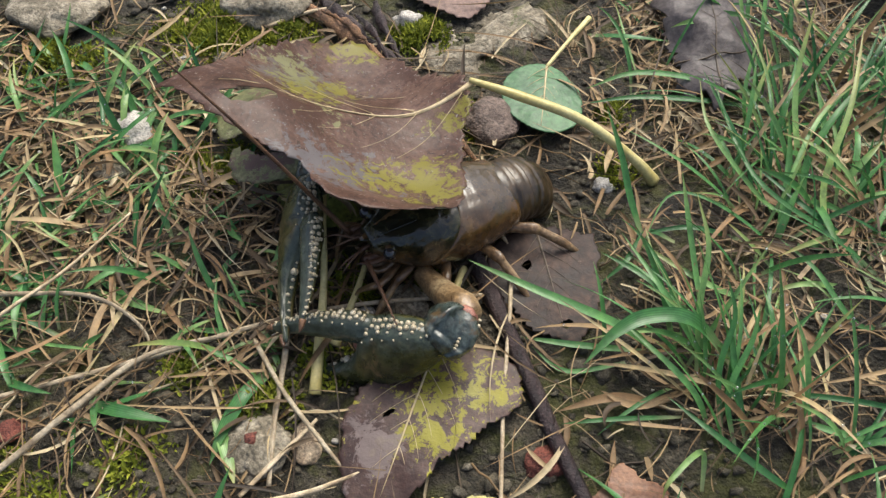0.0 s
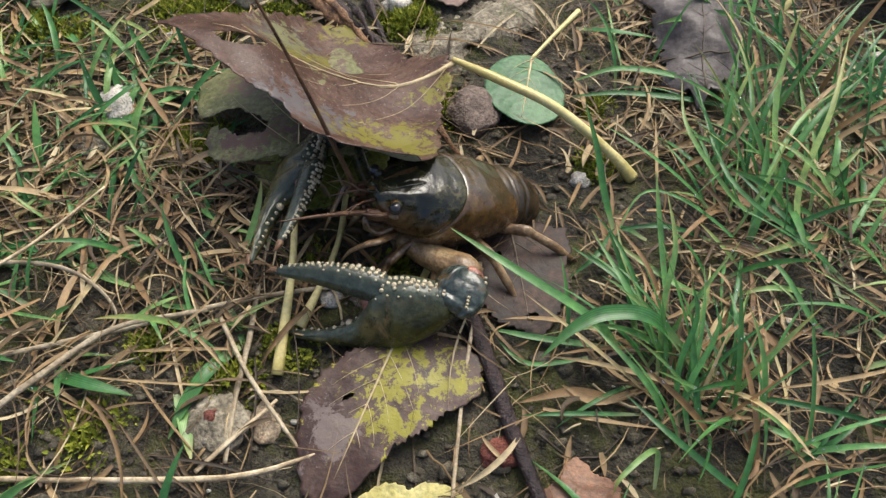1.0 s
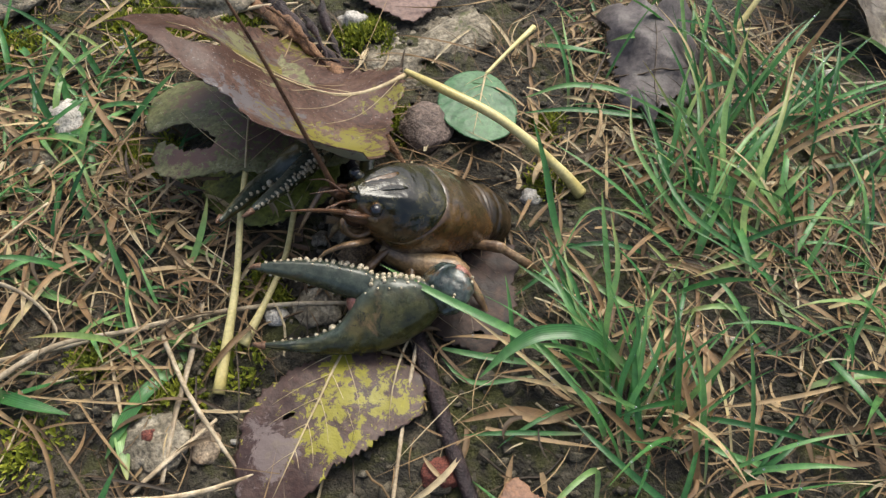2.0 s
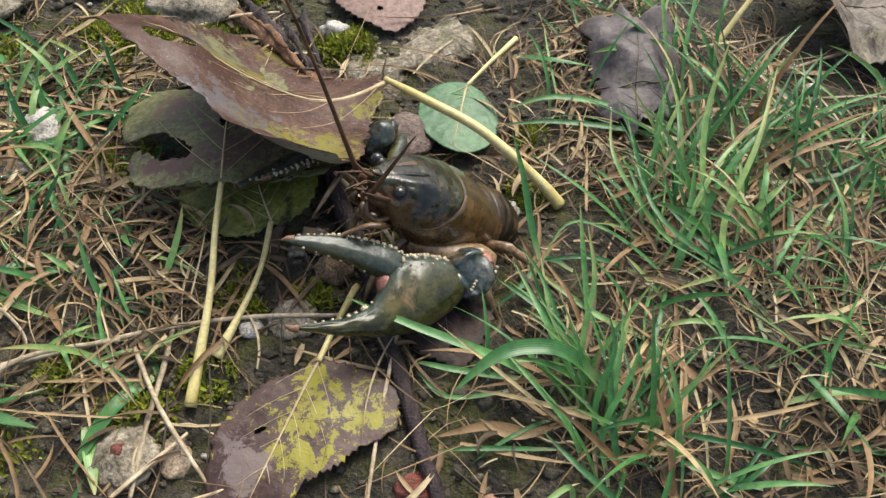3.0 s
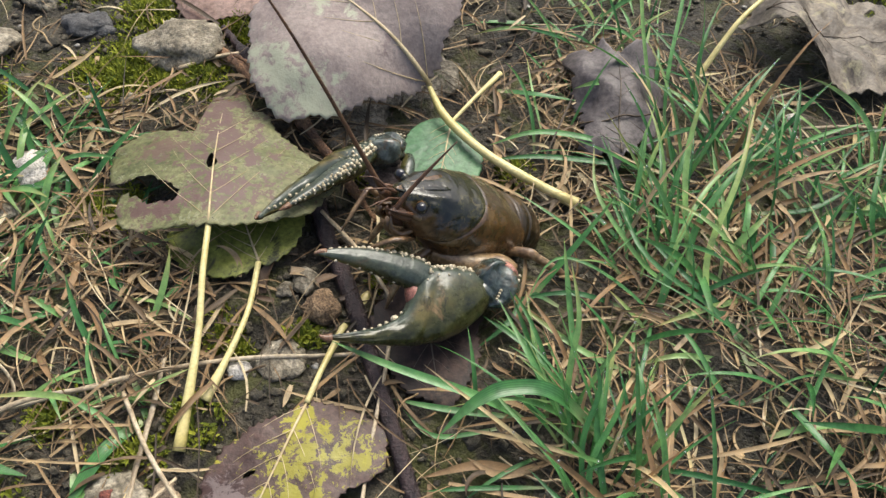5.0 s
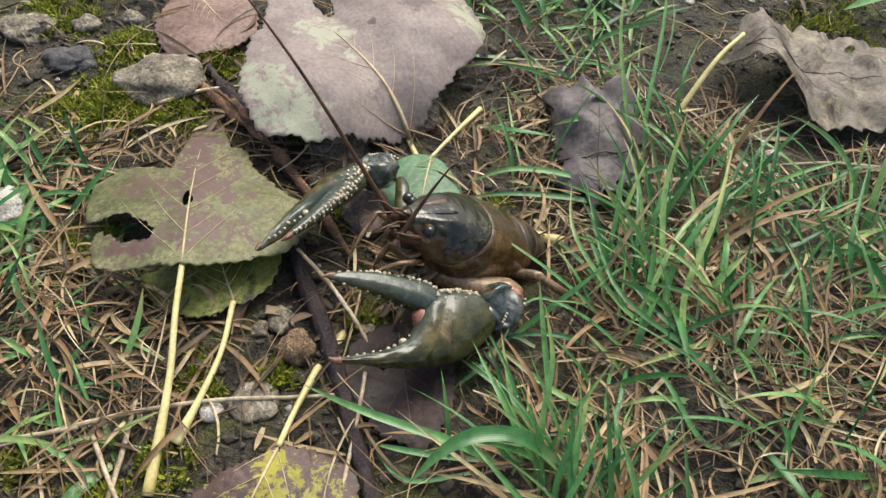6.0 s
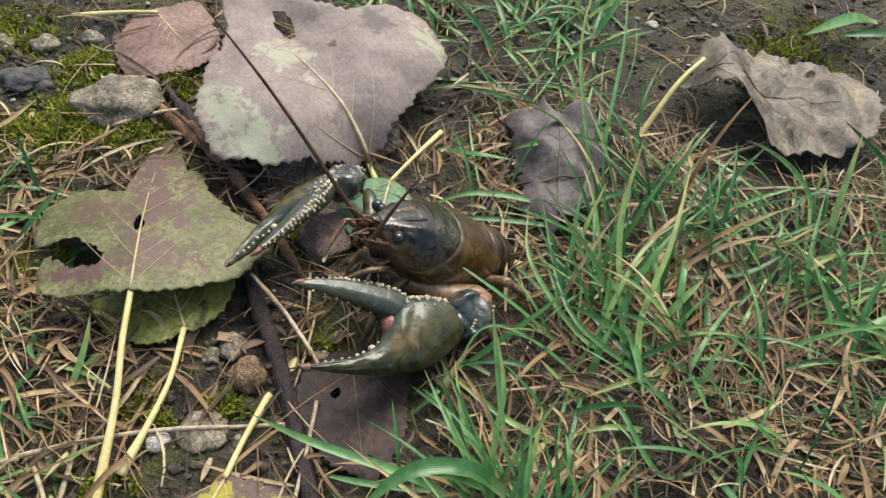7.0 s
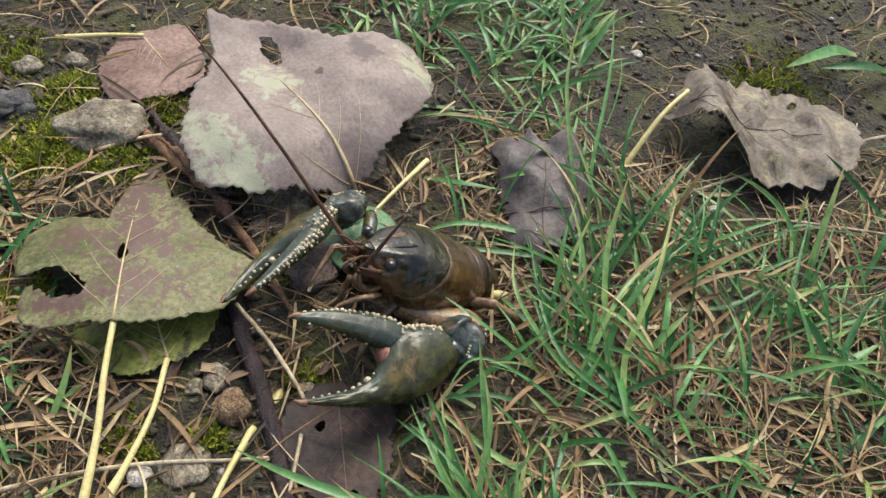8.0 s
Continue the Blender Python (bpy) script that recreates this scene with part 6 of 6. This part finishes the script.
def build_arm(side):
    """Wrist piece and upper arm; both start at their outer joint and run along +X."""
    rings = []
    for u in np.linspace(0, 1, 26):
        w = float(curve_of([(0, 4.2), (0.15, 6.6), (0.45, 7.6), (0.75, 6.8), (0.92, 5.2), (1, 3.2)], [u])[0]) * (1 if side > 0 else 0.86)
        ring = []
        for k in (2 * math.pi * j / 40 for j in range(40)):
            cs, sn = math.cos(k), math.sin(k)
            g = 1 + 0.10 * noise.noise((u * 3.0, cs * 1.6, sn * 1.6 + side)) + 0.05 * noise.noise((u * 8.0, cs * 4, sn * 4))
            fold = 2.4 * math.exp(-((cs + 0.35 - 0.5 * u) / 0.13) ** 2) + 1.8 * math.exp(-((cs - 0.45 + 0.3 * u) / 0.11) ** 2) + 0.7 * math.exp(-((u - 0.3) / 0.05) ** 2)
            ring.append((-3.0 + 14.6 * u, w * 1.06 * g * math.copysign(abs(cs) ** 0.5, cs), w * 0.84 * g * math.copysign(abs(sn) ** 0.5, sn) - fold * abs(sn) * min(1.0, 4 * u * (1 - u) + 0.2)))
        rings.append(ring)
    wrist = part("wrist", loft("wrist", rings, (CARPUS,)), CRAY, "glossy teal wrist joint of the claw arm")
    rn = random.Random(3)
    spots = [(1 + i * 1.5, side * -(5.2 + 1.4 * math.sin(i * 0.5)) * 0.9, 2.8 + rn.uniform(-0.8, 0.8), rn.uniform(0.5, 0.95)) for i in range(8)] + [(0.5 + i, side * -3.5 + i * 0.3, 4.4, 0.55) for i in range(4)] + [(3, side * -7.2, 1.0, 1.35)]
    part("wrist_edge", warts("wrist_edge", spots, WART), wrist, "cream coloured warts")
    s = Soup()
    s.lump(Vector((10.9, side * -1.0, 0.6)) * K, 2.7 * K, 3, 0.22, (0.7, 1.1, 1.0), 10, 14)
    part("elbow_skin", s.mesh("elbow_skin", MEMBRANE if side > 0 else CARPUS), wrist, "pink skin in the elbow joint" if side > 0 else "")
    arm = part("upper_arm", limb("upper_arm", [(-1, 0, 0), (4, 0, 0.2), (11, 0, -1.5), (20, 0, -2), (28, 0, -1)], [3.6, 5.4, 5.4, 4.6, 3.8] if side > 0 else [2.0, 2.8, 2.8, 2.6, 2.4], ARM if side > 0 else CLAW, 14, 0.9), CRAY, "tan upper arm of the claw" if side > 0 else "olive upper arm of the claw")
    return wrist, arm


WRIST_L, ARM_L = build_arm(1)
WRIST_R, ARM_R = build_arm(-1)
FEELER_R = part("long_feeler", limb("long_feeler", [(0, 0, 0), (18, 0, 0.5), (40, 0, 1.2), (62, 0, 1.2), (86, 0, 0)], [1.0, 0.75, 0.6, 0.45, 0.2], FEELER, 7), CRAY, "long thin brown feeler")
FEELER_L = part("long_feeler", limb("long_feeler", [(0, 0, 0), (8, 0, 0.6), (18, 0, 0.6), (30, 0, 0)], [0.95, 0.75, 0.55, 0.2], FEELER, 7), CRAY, "brown feeler held aside")
LEGS = []
for side in (1, -1):
    for k in range(4):
        reach = (0.72, 0.78, 0.78, 0.86)[k] if side > 0 else 0.6
        me = limb("walking_leg", [(q * reach, 0, h * reach) for q, h in ((0, 0), (9, 5.0), (16, 8.2), (18, 8.6), (20, 8.0), (30, 5.0), (36, 2.4), (42, 0))], [2.1, 1.8, 2.1, 1.9, 1.5, 1.6, 1.0, 0.35], LIMB, 10, 0.75)
        leg = part("walking_leg", me, CRAY, "tan jointed walking leg")
        LEGS.append((leg, Vector((6 - 8.0 * k, 7.5 * side, 9.5)) * K, radians((20, 58, 104, 138)[k]) * side, 42 * K * reach))


# ---------------------------------------------------------------- what moves
def aim(origin, target, up=(0, 0, 1)):
    """A pose at origin whose +X points to target and whose +Z leans to up."""
    x = (Vector(target) - Vector(origin)).normalized()
    y = Vector(up).cross(x).normalized()
    z = x.cross(y)
    return Matrix.Translation(origin) @ Matrix((x, y, z)).transposed().to_4x4()


TIP_EARLY, TIP_LATE = (0.074, 0.1663, 0.002), (0.086, 0.179, 0.003)


def motions():
    # seconds; millimetres of the place; degrees of heading, nose (minus: up) and roll
    body = [(0.0, -5.1, 140.9, 1.4, 210.5, -4.4, -8.1), (0.5, -3.8, 143.0, 1.3, 211.1, -4.4, -7.2), (1.0, 0.9, 137.3, 5.0, 207.3, -23.1, 1.9), (1.5, 4.0, 137.4, 6.1, 206.3, -26.3, 2.5),
            (3.0, 18.9, 143.4, 10.1, 204.5, -37.7, 8.3), (3.5, 20.2, 145.6, 10.1, 204.1, -37.4, 7.6), (4.0, 24.4, 146.3, 9.8, 203.7, -36.7, 6.0), (5.5, 35.5, 161.9, 7.6, 203.5, -32.3, 6.7),
            (6.0, 41.0, 164.2, 7.7, 203.3, -32.6, 6.9), (6.5, 41.8, 168.5, 7.9, 204.6, -32.7, 6.3), (7.0, 45.4, 171.8, 7.9, 204.2, -32.8, 6.4), (7.5, 46.2, 172.5, 7.8, 203.9, -32.8, 6.9), (8.0, 45.3, 173.6, 9.3, 208.1, -34.6, 3.9)]
    left = [(0.0, -0.4, 96.4, 21.2, -188.0, 23.5, -66.0), (0.5, 3.6, 98.2, 20.7, -183.8, 22.5, -68.0), (1.0, 13.1, 106.4, 17.7, -179.5, 11.8, -53.9), (1.5, 17.8, 109.9, 16.7, -176.6, 8.6, -46.9),
            (3.0, 38.1, 127.2, 14.3, -158.3, -15.7, -24.0), (3.5, 39.5, 129.1, 14.5, -158.6, -15.3, -23.6), (4.0, 44.7, 129.2, 14.8, -159.7, -14.6, -27.9), (5.5, 53.6, 142.2, 13.9, -158.4, -16.6, -21.5),
            (6.0, 59.3, 144.5, 13.8, -158.6, -16.7, -20.7), (6.5, 60.3, 148.8, 13.8, -157.5, -17.0, -21.7), (7.0, 63.9, 152.1, 13.7, -157.9, -17.1, -21.3), (7.5, 64.9, 153.2, 13.5, -157.9, -17.3, -20.2), (8.0, 66.3, 154.3, 13.9, -155.5, -16.2, -27.7)]
    right = [(0.0, -42.0, 152.3, 20.5, -89.5, 3.4, 51.5), (0.5, -42.5, 157.6, 19.7, -90.6, 2.0, 42.7), (1.0, -33.2, 167.1, 14.9, -99.4, -8.8, 38), (1.5, -23.7, 172.9, 14.5, -109.4, -10.5, 34), (3.0, 4.3, 186.0, 8.1, -128.8, -22.9, 40), (3.5, 5.1, 187.1, 8.0, -127.1, -22.9, 40), (4.0, 5.8, 187.5, 8.5, -125.6, -21.0, 40), (5.5, 14.2, 198.1, 15.3, -121.8, -16.8, 40), (6.0, 16.1, 200.7, 15.6, -119.1, -15.9, 40), (6.5, 17.4, 203.5, 15.6, -117.1, -16.0, 40), (7.0, 19.2, 206.3, 15.8, -116.6, -15.3, 40), (7.5, 20.0, 207.0, 15.7, -116.0, -15.5, 40), (8.0, 24.5, 205.7, 17.4, -119.3, -10.7, 40)]
    elbow_l = [(8.1, 105.7, 25.2), (11.9, 111.1, 24.7), (19.3, 117.2, 21.7), (25.1, 122.5, 20.7), (46.2, 135.0, 18.3), (47.7, 137.0, 18.5), (52.1, 136.8, 18.8), (62.3, 151.6, 17.9), (67.9, 153.9, 17.8), (68.9, 158.4, 17.8), (72.6, 161.6, 17.7), (73.4, 162.7, 17.5), (73.6, 164.6, 17.9)]
    elbow_r = [(-35.5, 153.0, 24.5), (-33.8, 158.7, 23.7), (-24.1, 164.9, 18.9), (-14.8, 169.3, 18.5), (14.8, 188.2, 12.1), (14.7, 189.1, 12.0), (16.6, 190.1, 12.5), (29.6, 194.6, 19.3), (31.7, 197.3, 19.6), (33.0, 200.2, 19.6), (35.0, 203.0, 19.8), (35.6, 203.9, 19.7), (38.8, 206.2, 21.4)]
    tip_r = [(-66.2, 136.9, 87.6), (-70.6, 141.7, 85.4), (-41.4, 147.0, 102.9), (-40.8, 150.1, 104.2), (-10.7, 149.1, 111.0), (-12.2, 146.0, 109.0), (-12.8, 156.3, 110.0), (-13.6, 177.0, 104.1), (-9.3, 181.0, 103.6), (-9.4, 187.0, 103.6), (-5.3, 184.8, 103.9), (-12.4, 202.8, 95.8), (-15.6, 202.7, 101.6)]
    tip_l = [(-13.6, 101.0, 26.6), (-13.3, 101.9, 25.0), (-31.5, 114.7, 43.9), (-26.1, 115.9, 47.1), (21.9, 138.6, 62.0), (24.6, 143.2, 61.9), (39.1, 154.5, 52.9), (39.2, 163.1, 58.4), (44.0, 164.7, 58.9), (45.0, 167.3, 59.0), (48.2, 169.4, 59.0), (48.0, 169.7, 59.2), (47.7, 166.2, 60.6)]
    open_l = (4, 6, 13, 15, 20, 20, 19, 20, 20, 20, 20, 20, 20)
    open_r = (-3, -3, -1, 0, 0, 0, 0, 0, 0, 0, 0, 0, 0)

    def placed(r):
        return pose(r[1] * MM, r[2] * MM, r[3] * MM, r[6], r[5], r[4])

    roots = [(r[0], placed(r)) for r in body]
    times = [r[0] for r in body]
    walk(CRAY, roots)
    inv = [m.inverted() for _, m in roots]
    hinge = Vector((-25.0, 0, 18)) * K
    lift = [max(0.0, -r[5] * 0.62) for r in body]
    tuck = [9.0 * K * min(1.0, max(0.0, -r[5] / 30)) for r in body]
    for o in TAIL:
        walk(o, [(t, Matrix.Translation(hinge + Vector((d, 0, 0))) @ pose(0, 0, 0, 0, a, 0) @ Matrix.Translation(-hinge)) for t, a, d in zip(times, lift, tuck)])
    for claw, rows, elbows, wrist, arm, fingers, opened, sd in ((CLAW_L, left, elbow_l, WRIST_L, ARM_L, FINGERS_L, open_l, 1), (CLAW_R, right, elbow_r, WRIST_R, ARM_R, FINGERS_R, open_r, -1)):
        walk(claw, [(t, i @ placed(r)) for t, i, r in zip(times, inv, rows)])
        for f in fingers:
            walk(f, [(t, pose(HINGE[0] * K, -sd * HINGE[1] * K, HINGE[2] * K, 0, 0, -sd * (a + 4))) for t, a in zip(times, opened)])
        wr, ar = [], []
        for t, i, r, e in zip(times, inv, rows, elbows):
            w, e = i @ (Vector(r[1:4]) * MM), i @ (Vector(e) * MM)
            up = (i @ placed(r)).to_3x3() @ Vector((0, 0, 1))
            wr.append((t, aim(w, e, up)))
            e = w + (e - w).normalized() * 14 * K
            down = (i.to_3x3() @ Vector((0, 0, -1))) * 6.5 * K
            ar.append((t, aim(e + down, Vector((11 * K, 4 * sd * K, 6 * K)))))
        walk(wrist, wr)
        walk(arm, ar)
    for feeler, tips, sd in ((FEELER_R, tip_r, -1), (FEELER_L, tip_l, 1)):
        base = Vector((27.5, 4.6 * sd, 19.6)) * K
        walk(feeler, [(t, aim(base, i @ (Vector(p) * MM))) for t, i, p in zip(times, inv, tips)])
    for leg, hip, az, ln in LEGS:
        rows = []
        for t, m in roots:
            h = m @ hip
            fwd = m.to_3x3() @ Vector((1, 0, 0))
            a = math.atan2(fwd.y, fwd.x) + az
            drop = min(h.z - 0.001, 0.95 * ln)
            d = math.sqrt(ln ** 2 - drop ** 2)
            foot = Vector((h.x + d * math.cos(a), h.y + d * math.sin(a), h.z - drop))
            rows.append((t, m.inverted() @ aim(h, foot)))
        walk(leg, rows)
    # seconds; place, degrees; then the spot to which the end of its stalk points
    turned = [(0, 0.0108, 0.1826, 0.01288, 15.39, -24.71, 199.96), (0.5, 0.0108, 0.18475, 0.01114, 16.85, -25.91, 199.07), (1, 0.01079, 0.19159, 0.00569, 21.67, -29.84, 196.14), (1.5, 0.01079, 0.19535, 0.00251, 23.99, -31.74, 194.73), (3, 0.01052, 0.19574, 0.00341, 27.42, -33.22, 192.01), (3.5, 0.01048, 0.19579, 0.00353, 27.89, -33.42, 191.64), (4, 0.01097, 0.19568, 0.00418, 28.91, -33.21, 189.98), (4.2, 0.0117, 0.19551, 0.00516, 30.45, -32.89, 187.49), (4.45, 0.016, 0.203, 0.024, 70.0, -26.0, 175.0), (4.65, 0.022, 0.208, 0.034, 105.0, -18.0, 158.0), (4.85, 0.028, 0.213, 0.03, 145.0, -11.0, 140.0), (5.05, 0.0325, 0.2147, 0.023, 175.0, -7.0, 126.0), (5.25, 0.03356, 0.21645, 0.01809, 183.49, -5.36, 121.99), (8, 0.03356, 0.21645, 0.01809, 183.49, -5.36, 121.99)]
    walk(FLIPPED, [(r[0], pose(*r[1:])) for r in turned])
    root = Vector((*LEAF_BASE, turned_shape(*LEAF_BASE))) * MM
    ends = [Vector(TIP_EARLY) if r[0] < 4.3 else Vector(TIP_EARLY).lerp(Vector(TIP_LATE), min(1, (r[0] - 4.2) / 0.85)) for r in turned]
    stalk = []
    for r, e in zip(turned, ends):
        i = pose(*r[1:]).inverted()
        stalk.append((r[0], aim(root, root * 2 - (i @ e), i.to_3x3() @ Vector((0, 0, 1)).lerp(Vector((-0.6, -0.8, 0.05)), min(1.0, max(0.0, r[0] - 4.2))).normalized())))
    walk(STALK, stalk)
    o = BENT.matrix_basis.translation.copy()
    walk(BENT, [(t, pose(o.x, o.y, o.z, 0, 0, y)) for t, y in ((0.0, 0), (3.0, 0), (4.0, -6), (5.0, -62), (5.5, -76), (8.0, -80))])
    o = PUSHED.matrix_basis.translation.copy()
    walk(PUSHED, [(t, pose(o.x, o.y, o.z, 0, p, y)) for t, y, p in ((0.0, 0, 0), (1.0, -4, 6), (1.5, -3, 4), (3.0, 6, 0), (4.0, 6, 0), (5.5, 5, -4), (8.0, 5, -4))])


motions()
